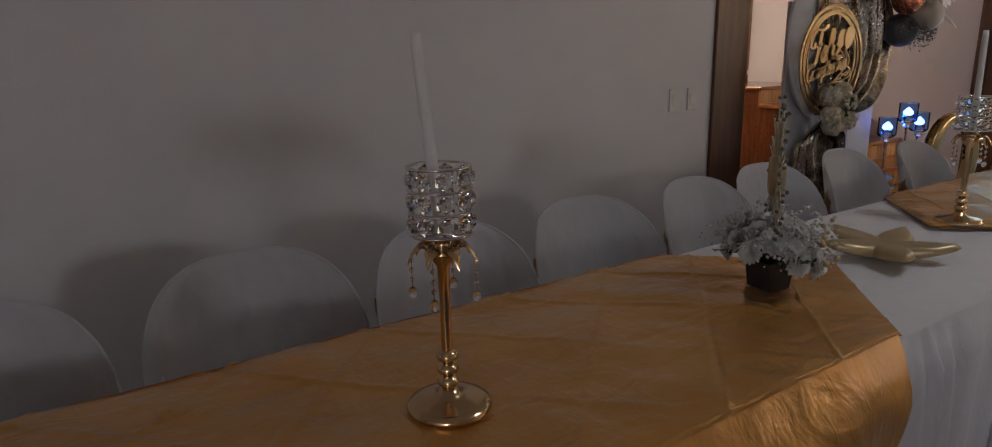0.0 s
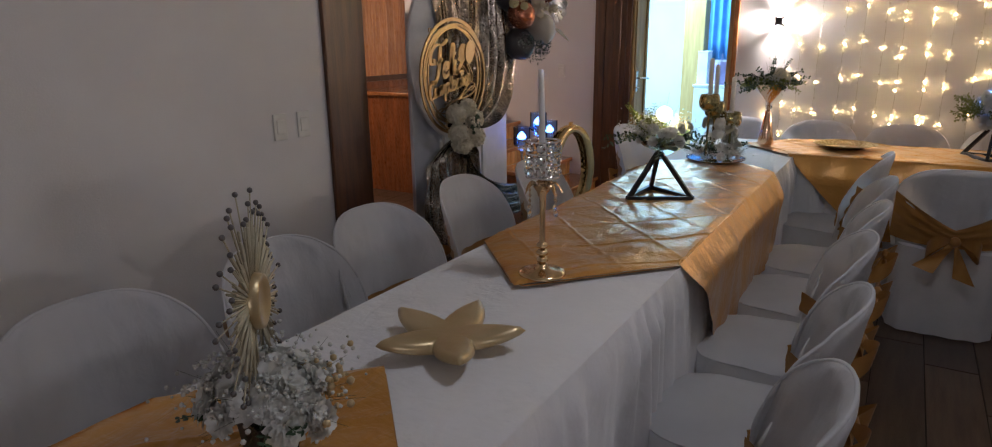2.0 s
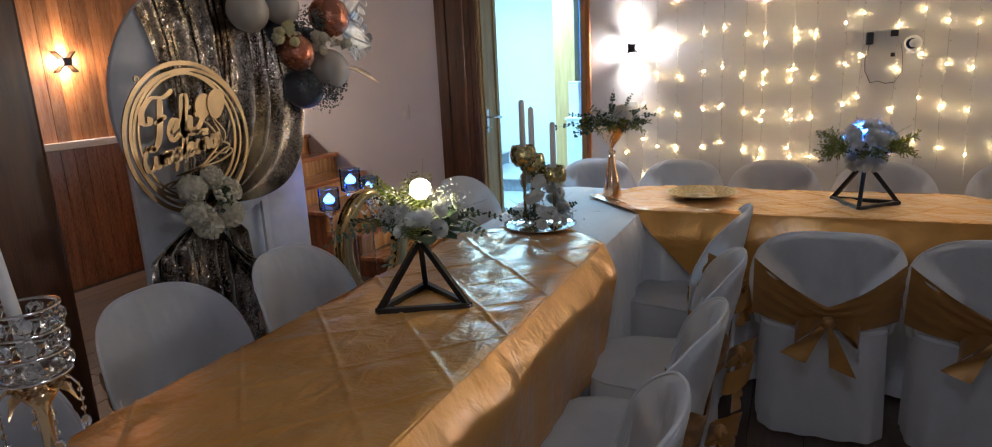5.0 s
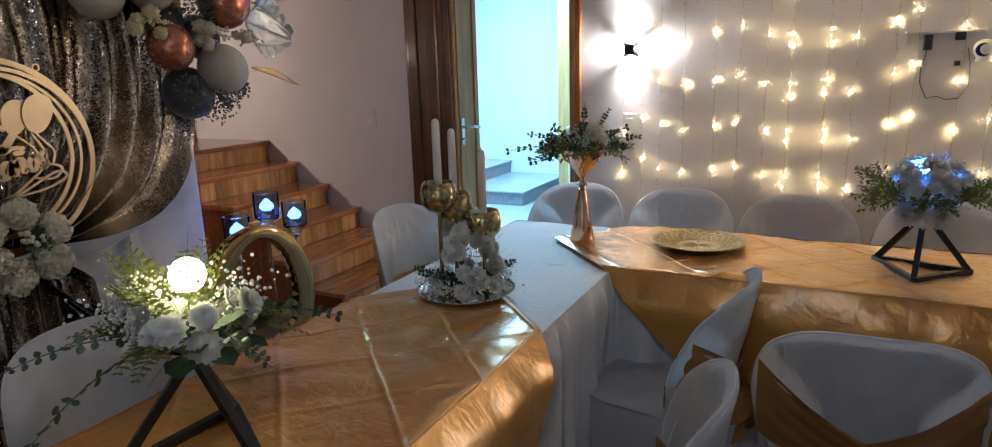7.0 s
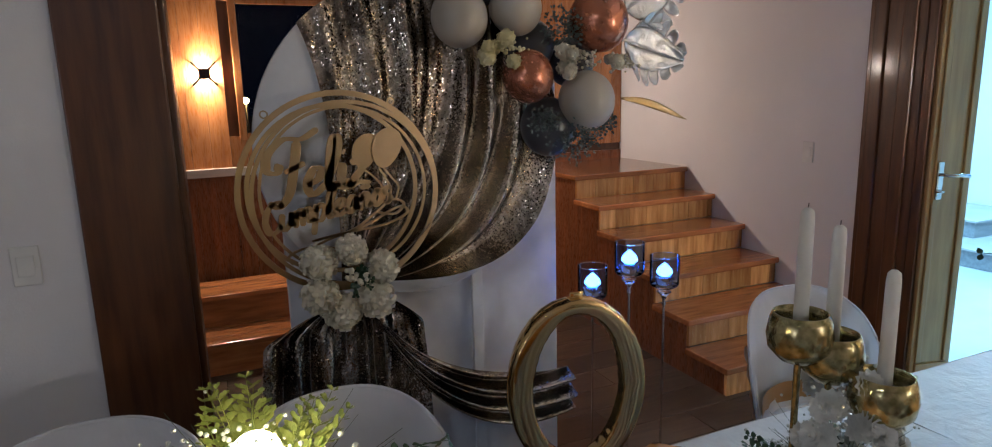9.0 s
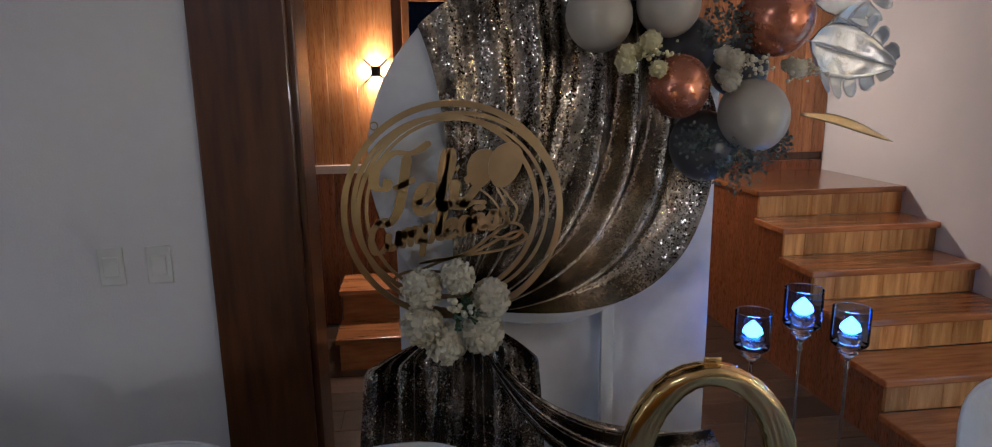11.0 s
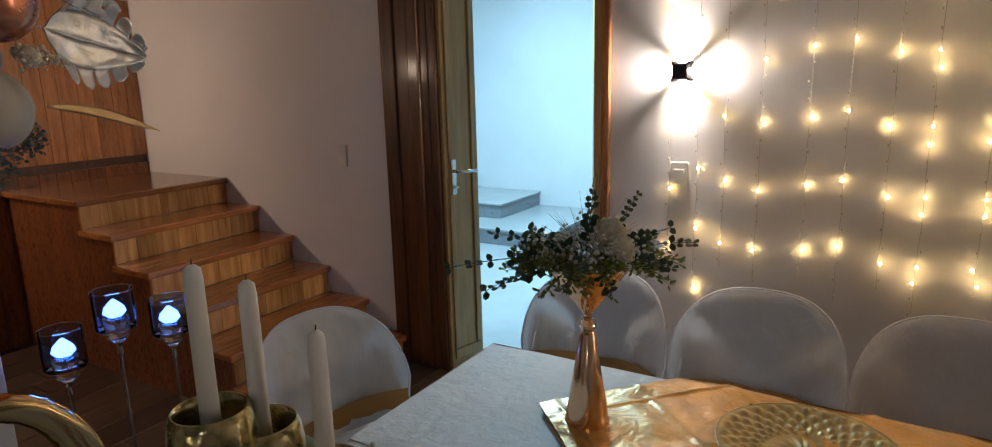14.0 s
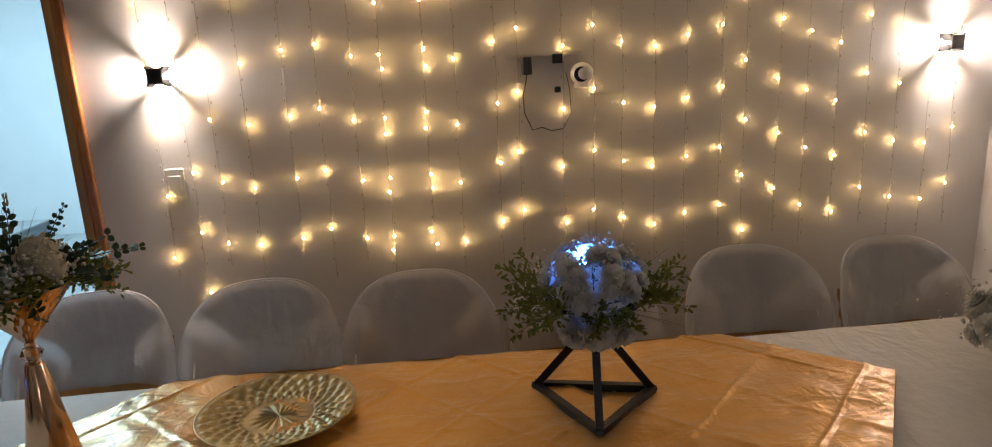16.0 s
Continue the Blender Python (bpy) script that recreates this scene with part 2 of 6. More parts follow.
M_DUSTY = mat("dusty_grey_green_foliage", (0.13, 0.16, 0.15), 0.7, 0, (0.07, 0.09, 0.09), 20)
M_FOILGOLD = mat("gold_foil_balloon", (0.80, 0.56, 0.25), 0.12, 1.0, (0.70, 0.48, 0.2), 5, 0.12, 9)
M_PLATE = mat("gold_glazed_plate", (0.44, 0.34, 0.17), 0.30, 0.6, (0.36, 0.27, 0.12), 6, 0.02, 60)
M_WHITEP = mat("white_switch_plastic", (0.72, 0.71, 0.68), 0.4)
M_WIRE = mat("clear_wire", (0.45, 0.42, 0.36), 0.4)
M_BULB = glow("warm_fairy_bulb", (1.0, 0.68, 0.27), 70)
M_LEDBLUE = glow("blue_led", (0.055, 0.25, 1.0), 28)
M_LEDCORE = glow("pale_blue_led", (0.09, 0.28, 1.0), 9)
M_LEDWARM = glow("warm_white_led", (1.0, 0.86, 0.45), 20)
M_NIGHT = mat("night_ground", (0.02, 0.02, 0.022), 0.9)

# ---- mesh helpers ----


def part(name, bm, material, parent=None, label="", smooth=True):
    """Links a bmesh as one mesh object under a thing or under a part."""
    me = bpy.data.meshes.new(name)
    bmesh.ops.recalc_face_normals(bm, faces=bm.faces)
    bm.to_mesh(me)
    bm.free()
    me.materials.append(material)
    if smooth:
        me.polygons.foreach_set("use_smooth", [True] * len(me.polygons))
    ob = new(name, me)
    if parent:
        ob.parent = parent
    if label:
        ob["label"] = label
    return ob


def thing(name, m, label, category, group="", kind=""):
    ob = new(name)
    ob.empty_display_size = 0.1
    ob.matrix_world = m
    return tagged(ob, label, category, group, kind)


def solid(name, bm, material, label, category, kind="", smooth=False):
    return tagged(part(name, bm, material, None, "", smooth), label, category, "", kind)


def box(x0, y0, z0, x1, y1, z1, bevel=0.0, bm=None):
    bm = bm or bmesh.new()
    vs = [bm.verts.new((x, y, z)) for x in (x0, x1) for y in (y0, y1) for z in (z0, z1)]
    fs = [bm.faces.new([vs[i] for i in f]) for f in ((0, 1, 3, 2), (4, 6, 7, 5), (0, 4, 5, 1), (2, 3, 7, 6), (0, 2, 6, 4), (1, 5, 7, 3))]
    if bevel:
        es = {e for f in fs for e in f.edges}
        bmesh.ops.bevel(bm, geom=list(es), offset=bevel, segments=2, affect="EDGES", profile=0.5)
    return bm


def lathe(profile, n=24, bm=None, at=(0, 0, 0)):
    """A turned solid from (radius, height) pairs."""
    bm = bm or bmesh.new()
    rings = []
    for r, z in profile:
        if r < 1e-5:
            rings.append([bm.verts.new((at[0], at[1], at[2] + z))])
        else:
            rings.append([bm.verts.new((at[0] + r * math.cos(2 * math.pi * k / n), at[1] + r * math.sin(2 * math.pi * k / n), at[2] + z)) for k in range(n)])
    for a, b in zip(rings, rings[1:]):
        for k in range(n):
            q = [a[k % len(a)], a[(k + 1) % len(a)], b[(k + 1) % len(b)], b[k % len(b)]]
            q = list(dict.fromkeys(q))
            if len(q) > 2:
                bm.faces.new(q)
    return bm


def tube(points, r, n=6, bm=None, taper=1.0):
    """A round bar along points."""
    bm = bm or bmesh.new()
    pts = [Vector(p) for p in points]
    rings = []
    for i, p in enumerate(pts):
        d = (pts[min(i + 1, len(pts) - 1)] - pts[max(i - 1, 0)]).normalized()
        s = d.cross(Vector((0, 0, 1)) if abs(d.z) < 0.9 else Vector((1, 0, 0))).normalized()
        u = s.cross(d)
        rr = r * (1 + (taper - 1) * i / max(1, len(pts) - 1))
        rings.append([bm.verts.new(p + rr * (s * math.cos(2 * math.pi * k / n) + u * math.sin(2 * math.pi * k / n))) for k in range(n)])
    for a, b in zip(rings, rings[1:]):
        for k in range(n):
            bm.faces.new((a[k], a[(k + 1) % n], b[(k + 1) % n], b[k]))
    bm.faces.new(rings[0])
    bm.faces.new(rings[-1][::-1])
    return bm


def bar(p, q, w, bm=None, turn=0.0):
    """A square bar from p to q."""
    bm = bm or bmesh.new()
    p, q = Vector(p), Vector(q)
    d = (q - p).normalized()
    s = d.cross(Vector((0, 0, 1)) if abs(d.z) < 0.95 else Vector((1, 0, 0))).normalized()
    u = s.cross(d)
    ring = [[bm.verts.new(e + w / 2 * (a * s + b * u)) for a, b in ((-1, -1), (1, -1), (1, 1), (-1, 1))] for e in (p, q)]
    for k in range(4):
        bm.faces.new((ring[0][k], ring[0][(k + 1) % 4], ring[1][(k + 1) % 4], ring[1][k]))
    bm.faces.new(ring[0][::-1])
    bm.faces.new(ring[1])
    return bm


def grid(f, nu, nv, bm=None, closed=False):
    """A sheet whose point at u, v in 0..1 is f(u, v)."""
    bm = bm or bmesh.new()
    vs = [[bm.verts.new(f(i / nu, j / nv)) for j in range(nv + 1)] for i in range(nu + (0 if closed else 1))]
    for i in range(nu):
        a, b = vs[i], vs[(i + 1) % len(vs)]
        for j in range(nv):
            bm.faces.new((a[j], b[j], b[j + 1], a[j + 1]))
    return bm


def shell(f, nu, nv, off, bm=None):
    """A closed sheet with a thickness: f(u, v) moved by plus and minus the vector off."""
    bm = bm or bmesh.new()
    off = Vector(off)
    lay = [[[bm.verts.new(Vector(f(i / nu, j / nv)) + s * off) for j in range(nv + 1)] for i in range(nu + 1)] for s in (1, -1)]
    for vs in lay:
        for i in range(nu):
            for j in range(nv):
                bm.faces.new((vs[i][j], vs[i + 1][j], vs[i + 1][j + 1], vs[i][j + 1]))
    a, b = lay
    rim = [(i, 0) for i in range(nu)] + [(nu, j) for j in range(nv)] + [(i, nv) for i in range(nu, 0, -1)] + [(0, j) for j in range(nv, 0, -1)]
    for (i, j), (k, m) in zip(rim, rim[1:] + rim[:1]):
        bm.faces.new((a[i][j], a[k][m], b[k][m], b[i][j]))
    return bm


def ball(c, r, bm=None, u=10, v=7, squash=(1, 1, 1)):
    bm = bm or bmesh.new()
    m = Matrix.Translation(c) @ Matrix.Diagonal((*[r * s for s in squash], 1))
    bmesh.ops.create_uvsphere(bm, u_segments=u, v_segments=v, radius=1, matrix=m)
    return bm


def wavy(x, seed=0.0):
    return noise.noise(Vector((x, seed, 0.37)))


# ---- the rooms ----
LEFT, FAR, BACK, HIGH = 2.17, 6.87, -2.2, 2.7
HALL = 4.5      # the timber wall of the stair hall
SIDE = 0.9      # the far end of the stair hall
DOOR_A, DOOR_B, DOOR_H = 1.10, 1.99, 2.06


def wall(name, label, *boxes):
    bm = bmesh.new()
    for b in boxes:
        box(*b, bm=bm)
    return solid(name, bm, M_WALL, label, "wall", "structure")


wall("wall_left", "white painted wall beside the long table", (BACK, LEFT, 0, 3.40, LEFT + 0.2, HIGH))
wall("wall_lintel", "white painted wall above the wide opening", (3.40, LEFT, 2.35, FAR, LEFT + 0.2, HIGH))
wall("wall_far", "white painted wall hung with fairy lights and wall lamps",
     (FAR, RIGHT, 0, FAR + 0.2, DOOR_A, HIGH), (FAR, DOOR_A, DOOR_H, FAR + 0.2, DOOR_B, HIGH), (FAR, DOOR_B, 0, FAR + 0.2, HALL, HIGH + 1.0))
wall("wall_right", "white painted side wall", (BACK, RIGHT - 0.2, 0, FAR + 0.2, RIGHT, HIGH))
wall("wall_back", "white painted back wall", (BACK - 0.2, RIGHT - 0.2, 0, BACK, LEFT + 0.2, HIGH))
wall("wall_hall_end", "white painted end wall of the stair hall", (SIDE - 0.2, LEFT + 0.2, 0, SIDE, HALL + 0.2, HIGH + 1.0))
solid("ceiling", box(BACK - 0.2, RIGHT - 0.2, HIGH, FAR + 0.2, LEFT + 0.2, HIGH + 0.1), M_CEIL, "plain white ceiling", "ceiling", "structure")
solid("ceiling_hall", box(SIDE - 0.2, LEFT + 0.2, HIGH + 1.0, FAR + 0.2, HALL + 0.2, HIGH + 1.1), M_CEIL, "plain white ceiling over the stairs", "ceiling", "structure")
wall("wall_hall_upper", "white painted wall above the opening", (SIDE, LEFT + 0.002, HIGH + 0.1, FAR, LEFT + 0.2, HIGH + 1.0))
# room behind the door
wall("wall_next_room", "bright white wall of the next room", (10.6, -1.0, 0, 10.8, 5.4, HIGH), (FAR + 0.2, 5.2, 0, 10.6, 5.4, HIGH), (FAR + 0.2, -1.0, 0, 10.6, -0.8, HIGH),
     (FAR + 0.202, HALL, 0, FAR + 0.4, 5.2, HIGH))
solid("ceiling_next_room", box(FAR + 0.2, -1.0, HIGH, 10.8, 5.4, HIGH + 0.1), M_CEIL, "white ceiling of the next room", "ceiling", "structure")
solid("floor_next_room", box(FAR + 0.0, -1.0, -0.1, 10.6, 5.2, -0.002), M_TILE, "pale grey tiled floor of the next room", "floor", "structure")
floor = solid("floor", box(BACK - 0.2, RIGHT - 0.2, -0.1, FAR - 0.002, HALL + 0.2, -0.006), M_JOINT, "dark wood plank floor", "floor", "structure")
# ---- timber, door, stairs ----
# casing at the end of the left wall: a broad board on the face and the lining of the opening
for nm, b, lab in (("trim_casing", (3.386, LEFT - 0.022, 0, 3.655, LEFT - 0.001, 2.44), "dark stained wooden casing of the wide opening"),
                   ("trim_lining", (3.402, LEFT + 0.002, 0, 3.675, LEFT + 0.235, 2.349), "dark stained wooden post lining the opening"),
                   ("trim_head", (3.656, LEFT - 0.022, 2.33, FAR - 0.002, LEFT - 0.001, 2.44), "dark stained wooden head casing")):
    solid(nm, box(*b, bevel=0.006), M_DARKWOOD, lab, "trim", "structure")

# door frame towards the next room
frame_door = thing("door_frame", pose(FAR, 0, 0), "dark stained wooden door frame with moulded casing", "door frame", "", "structure")
for y0, y1, x0 in ((2.00, 2.30, -0.028), (2.05, 2.12, -0.042), (2.20, 2.27, -0.040)):
    part("casing", box(x0, y0, 0, -0.001, y1, 2.2, 0.008), M_DARKWOOD, frame_door, "", False)
part("jamb", box(-0.03, 1.955, 0, 0.21, 1.999, 2.06, 0.004), M_DARKWOOD, frame_door, "", False)
part("casing", box(-0.025, 1.062, 0, -0.001, 1.10, 2.2, 0.006), M_PANEL, frame_door, "thin reddish wooden casing strip", False)
part("jamb", box(-0.02, 1.101, 0, 0.24, 1.135, 2.06, 0.004), M_YWOOD, frame_door, "pale yellow wooden jamb", False)
part("head", box(-0.025, 1.101, 2.061, 0.21, 1.954, 2.12, 0.004), M_DARKWOOD, frame_door, "", False)

door = thing("door_1", pose(FAR - 0.005, 1.975, 0, 0, 0, -13), "open panelled wooden door leaf with chrome lever handle", "door", "", "structure")
leaf = part("leaf", box(0.0, -0.042, 0.01, 0.23, -0.002, 2.03, 0.004), M_YWOOD, door, "", False)
for x0, x1, z0, z1 in ((0.02, 0.05, 0.12, 1.95), (0.18, 0.21, 0.12, 1.95)):
    part("moulding", box(x0, -0.054, z0, x1, -0.0425, z1, 0.004), M_YWOOD, door, "", False)
part("moulding", box(0.02, -0.054, 0.06, 0.21, -0.0425, 0.115, 0.004), M_YWOOD, door, "", False)
hd = part("handle", box(0.028, -0.062, 0.95, 0.062, -0.055, 1.13, 0.003), M_SILVER, door, "chrome handle plate")
part("lever", tube([(0.045, -0.06, 1.07), (0.045, -0.105, 1.07), (0.12, -0.108, 1.068), (0.16, -0.105, 1.062)], 0.009, 8), M_SILVER, hd)
part("lock_rose", lathe([(0, 0), (0.02, 0), (0.022, 0.006), (0.012, 0.012), (0, 0.012)], 14, None, (0.045, -0.064, 0.985)), M_SILVER, hd)

# tiled steps in the next room
for nm, b in (("tiled_step", (9.35, 2.62, 0, 10.599, 5.199, 0.155)), ("tiled_step", (9.75, 3.35, 0.156, 10.599, 5.199, 0.31)), ("tiled_step", (9.75, 4.2, 0.311, 10.599, 5.199, 0.47))):
    s = thing(nm, pose(0, 0, 0), "grey wood-look tiled step", "step", "tiled steps", "structure")
    part("riser", box(b[0], b[1], b[2], b[3], b[4], b[5] - 0.02, 0.003), M_GTILE, s, "", False)
    part("tread", box(b[0] - 0.02, b[1] - 0.02, b[5] - 0.019, b[3], b[4], b[5], 0.003), M_TILE, s, "", False)
solid("baseboard", box(10.585, -0.8, 0, 10.599, 2.61, 0.09), M_GTILE, "grey tiled skirting", "baseboard", "structure")
# column, cabinet, bag and curtain deep in the next room
solid("column", box(9.55, 2.03, 0, 9.80, 2.28, HIGH - 0.002, 0.004), M_YWOOD, "pale yellow wooden column in the next room", "column", "structure")
cab = thing("cabinet", pose(9.05, 1.98, 0), "white cabinet standing in the next room", "cabinet")
part("body", box(0, -0.55, 0, 0.45, 0.0, 0.86, 0.006), M_BOARD, cab, "", False)
part("worktop", box(-0.015, -0.56, 0.861, 0.46, 0.015, 0.885, 0.004), M_BOARD, cab, "", False)
for y0 in (-0.54, -0.27):
    part("door", box(-0.018, y0, 0.06, -0.001, y0 + 0.26, 0.84, 0.004), M_BOARD, cab, "", False)
bx = thing("white_box", pose(9.12, 1.86, 0.886), "plain white carton on the cabinet", "box")
part("carton", box(0, 0, 0, 0.2, 0.11, 0.36, 0.004), M_BOARD, bx, "", False)
part("lid", box(-0.004, -0.004, 0.361, 0.204, 0.114, 0.375, 0.003), M_BOARD, bx, "", False)
bag = thing("gift_bag", pose(9.14, 1.70, 0.886), "lavender paper gift bag on the cabinet", "bag")
M_LILAC = mat("lavender_paper", (0.42, 0.34, 0.62), 0.6)
part("sack", lathe([(0, 0), (0.085, 0), (0.09, 0.02), (0.078, 0.25), (0.075, 0.25), (0.07, 0.02), (0, 0.01)], 4), M_LILAC, bag, "", False)
part("handle", tube([(-0.03, 0, 0.25), (-0.028, 0, 0.32), (0, 0, 0.345), (0.028, 0, 0.32), (0.03, 0, 0.25)], 0.003, 6), M_LILAC, bag)
M_BLUECLOTH = mat("blue_curtain_cloth", (0.10, 0.30, 0.62), 0.8, 0, (0.07, 0.22, 0.50), 5, 0.1, 40)
cur = thing("curtain", pose(9.62, 1.40, 0), "blue curtain hanging in folds in the next room", "curtain")
part("cloth", shell(lambda u, v: (0.035 * math.sin(u * 40), 0.60 * u, 1.15 + 1.35 * v), 60, 6, (0.002, 0, 0)), M_BLUECLOTH, cur)
part("rod", tube([(0, -0.05, 2.52), (0, 0.63, 2.52)], 0.01, 8), M_BLACK, cur)

# wooden stairs: six risers up to a landing, against the far wall
STAIR_Y, RUN, RISE, INNER = 2.25, 0.285, 0.1585, 5.97
stairs = thing("staircase", pose(0, 0, 0), "varnished reddish wooden staircase with six steps", "staircase", "", "structure")
for k in range(6):
    y0 = STAIR_Y + k * RUN
    y1 = y0 + RUN if k < 5 else HALL - 0.002
    z = RISE * (k + 1)
    part("tread", box(INNER - 0.03, y0 - 0.028, z - 0.034, FAR - 0.002, y1 - 0.001 + (0.0 if k == 5 else 0.0), z, 0.007), M_STEP, stairs, "", False)
    rr = random.Random(k)
    x = INNER
    while x < FAR - 0.01:                       # riser boards, short staves side by side
        w = rr.uniform(0.10, 0.17)
        xe = min(x + w, FAR - 0.003)
        part("riser", box(x, y0, z - RISE + 0.0005, xe - 0.0012, y0 + 0.02, z - 0.0345, 0.0015), M_RISER, stairs, "", False)
        x = xe
for k in range(6):
    y0 = STAIR_Y + k * RUN
    part("side_panel", box(INNER + 0.001, y0 + 0.021, 0, INNER + 0.03, (y0 + RUN + 0.0205) if k < 5 else HALL - 0.003, RISE * (k + 1) - 0.035), M_STAIRSIDE, stairs, "dark red-brown side panel", False)

# timber wall of the hall: upright boards with a night window, a pale rail and darker boards below
hall = thing("wall_hall", pose(0, 0, 0), "varnished orange timber board wall with a dark window", "wall", "", "structure")
WIN = (3.98, 5.0, 1.27, 2.10)
rr = random.Random(5)
x = SIDE
while x < FAR - 0.005:
    w = rr.choice((0.085, 0.10, 0.115))
    xe = min(x + w, FAR - 0.003)
    for z0, z1 in (((1.075, 3.69),) if xe < WIN[0] or x > WIN[1] else ((1.075, WIN[2]), (WIN[3], 3.69))):
        part("board", box(x, HALL - 0.02 - rr.uniform(0, 0.002), z0, xe - 0.0015, HALL, z1, 0.002), M_PANEL, hall, "", False)
    part("board", box(x, HALL - 0.02, 0.0, xe - 0.0015, HALL, 1.02, 0.002), M_STAIRSIDE, hall, "", False)
    x = xe
part("rail", box(SIDE, HALL - 0.05, 1.021, INNER - 0.05, HALL - 0.001, 1.074, 0.004), M_RAIL, hall, "pale wooden dado rail", False)
part("backing", box(SIDE, HALL + 0.001, 0, WIN[0], HALL + 0.1, 3.7), M_DARKWOOD, hall, "", False)
part("backing", box(WIN[1], HALL + 0.001, 0, FAR, HALL + 0.1, 3.7), M_DARKWOOD, hall, "", False)
part("backing", box(WIN[0], HALL + 0.001, 0, WIN[1], HALL + 0.1, WIN[2]), M_DARKWOOD, hall, "", False)
part("backing", box(WIN[0], HALL + 0.001, WIN[3], WIN[1], HALL + 0.1, 3.7), M_DARKWOOD, hall, "", False)
win = thing("window_1", pose(0, 0, 0), "dark night window in a wooden frame", "window", "", "structure")
for b in ((WIN[0] - 0.02, WIN[2] - 0.03, WIN[0] + 0.025, WIN[3] + 0.03), (WIN[1] - 0.025, WIN[2] - 0.03, WIN[1] + 0.02, WIN[3] + 0.03),
          (WIN[0] + 0.026, WIN[2] - 0.03, WIN[1] - 0.026, WIN[2] + 0.02), (WIN[0] + 0.026, WIN[3] - 0.02, WIN[1] - 0.026, WIN[3] + 0.03)):
    part("window_frame", box(b[0], HALL - 0.04, b[1], b[2], HALL - 0.021, b[3], 0.004), M_PANEL, win, "", False)
pane = part("pane", box(WIN[0], HALL + 0.04, WIN[2], WIN[1], HALL + 0.045, WIN[3]), M_GLASS, win, "", False)
pane.visible_shadow = False
solid("ground", box(-60, HALL + 0.21, -0.6, 60, 80, -0.5), M_NIGHT, "dark ground outside at night", "ground", "structure")
far_lamp = thing("street_lamp", pose(4.36, 10.0, -0.5), "distant street lamp glowing amber at night", "street lamp")
part("pole", tube([(0, 0, 0), (0, 0, 1.98)], 0.02, 8), M_BLACK, far_lamp)
part("bulb", ball((0, -0.02, 1.97), 0.045), glow("street_lamp_glow", (1.0, 0.55, 0.18), 40), far_lamp)
# low wooden steps at the other side of the hall
for k in range(2):
    s = thing("wooden_step", pose(3.55, 3.7 + 0.3 * k, 0), "varnished wooden step on the floor of the hall", "step", "hall steps", "structure")
    part("tread", box(-0.02, -0.02, 0.19 * (k + 1) - 0.03, 0.6, 0.34, 0.19 * (k + 1), 0.005), M_STEP, s, "", False)
    part("riser", box(0, 0.0, 0.0, 0.58, 0.3, 0.19 * (k + 1) - 0.031, 0.002), M_STEP, s, "", False)


# ---- tables, cloths, runners ----
TOP = 0.76
T1 = (-0.75, 0.340, 5.115, 0.968)
T2 = (5.125, -2.35, 5.728, 0.975)


def table(x0, y0, x1, y1, label):
    t = thing("dining_table", pose((x0 + x1) / 2, (y0 + y1) / 2, 0), label, "table")
    hx, hy = (x1 - x0) / 2 - 0.02, (y1 - y0) / 2 - 0.02
    part("tabletop", box(-hx, -hy, TOP - 0.035, hx, hy, TOP - 0.008, 0.004), M_YWOOD, t, "", False)
    for sx in (-1, 1):
        for sy in (-1, 1):
            part("leg", tube([(sx * (hx - 0.08), sy * (hy - 0.08), 0), (sx * (hx - 0.06), sy * (hy - 0.06), TOP - 0.036)], 0.016, 8), M_BLACK, t)


def cloth(rect, label, sides, seed):
    """A tablecloth: the top sheet and a hanging skirt with folds on the given sides."""
    x0, y0, x1, y1 = rect
    c = thing("tablecloth", pose(x0, y0, 0), label, "tablecloth")
    w, d = x1 - x0, y1 - y0
    part("top_sheet", grid(lambda u, v: (u * w, v * d, TOP - 0.005 + 0.003 * wavy(u * w * 5, v * d * 6 + seed) + 0.005 * max(0.0, 0.25 - abs(wavy(u * w * 2.6 + v, v * d * 4.2 + seed))) * min(1, 14 * v * (1 - v))), int(w / 0.015), int(d / 0.015)), M_CLOTH, c)
    runs = {"front": ((0, 0), (w, 0), (0, -1)), "back": ((w, d), (0, d), (0, 1)), "far": ((w, 0), (w, d), (1, 0)), "near": ((0, d), (0, 0), (-1, 0))}
    for s in sides:
        (ax, ay), (bx, by), (nx, ny) = runs[s]
        length = math.hypot(bx - ax, by - ay)

        def f(u, v, ax=ax, ay=ay, bx=bx, by=by, nx=nx, ny=ny, length=length, s=s):
            q = u * length
            fold = 0.012 * math.sin(q * 58 + 14 * wavy(q * 3.4, seed + 5)) * (0.5 + 1.3 * abs(wavy(q * 2.7, seed + 2))) + 0.030 * wavy(q * 8, seed + 0.8 * v) * min(1, v * 3) + 0.012 * wavy(q * 21, seed + 1.6 * v)
            out = (fold + 0.014) * min(1, v * 9.0) + 0.006 * math.sin(min(1, v * 18) * math.pi / 2)
            return (ax + (bx - ax) * u + nx * out, ay + (by - ay) * u + ny * out, (TOP - 0.004) * (1 - v) + 0.02 * v)

        part("skirt", grid(f, int(length / 0.010), 18), M_CLOTH, c)


table(T1[0], T1[1], T1[2], T1[3], "long folding table under a white cloth")
table(T2[0], T2[1], T2[2], T2[3], "cross table under a white cloth beside the fairy lights")
cloth((T1[0], T1[1], 5.128, T1[3]), "white tablecloth hanging to the floor in folds", ("front", "back", "near"), 1.0)
cloth(T2, "white tablecloth hanging to the floor in folds", ("near", "far", "front", "back"), 7.0)


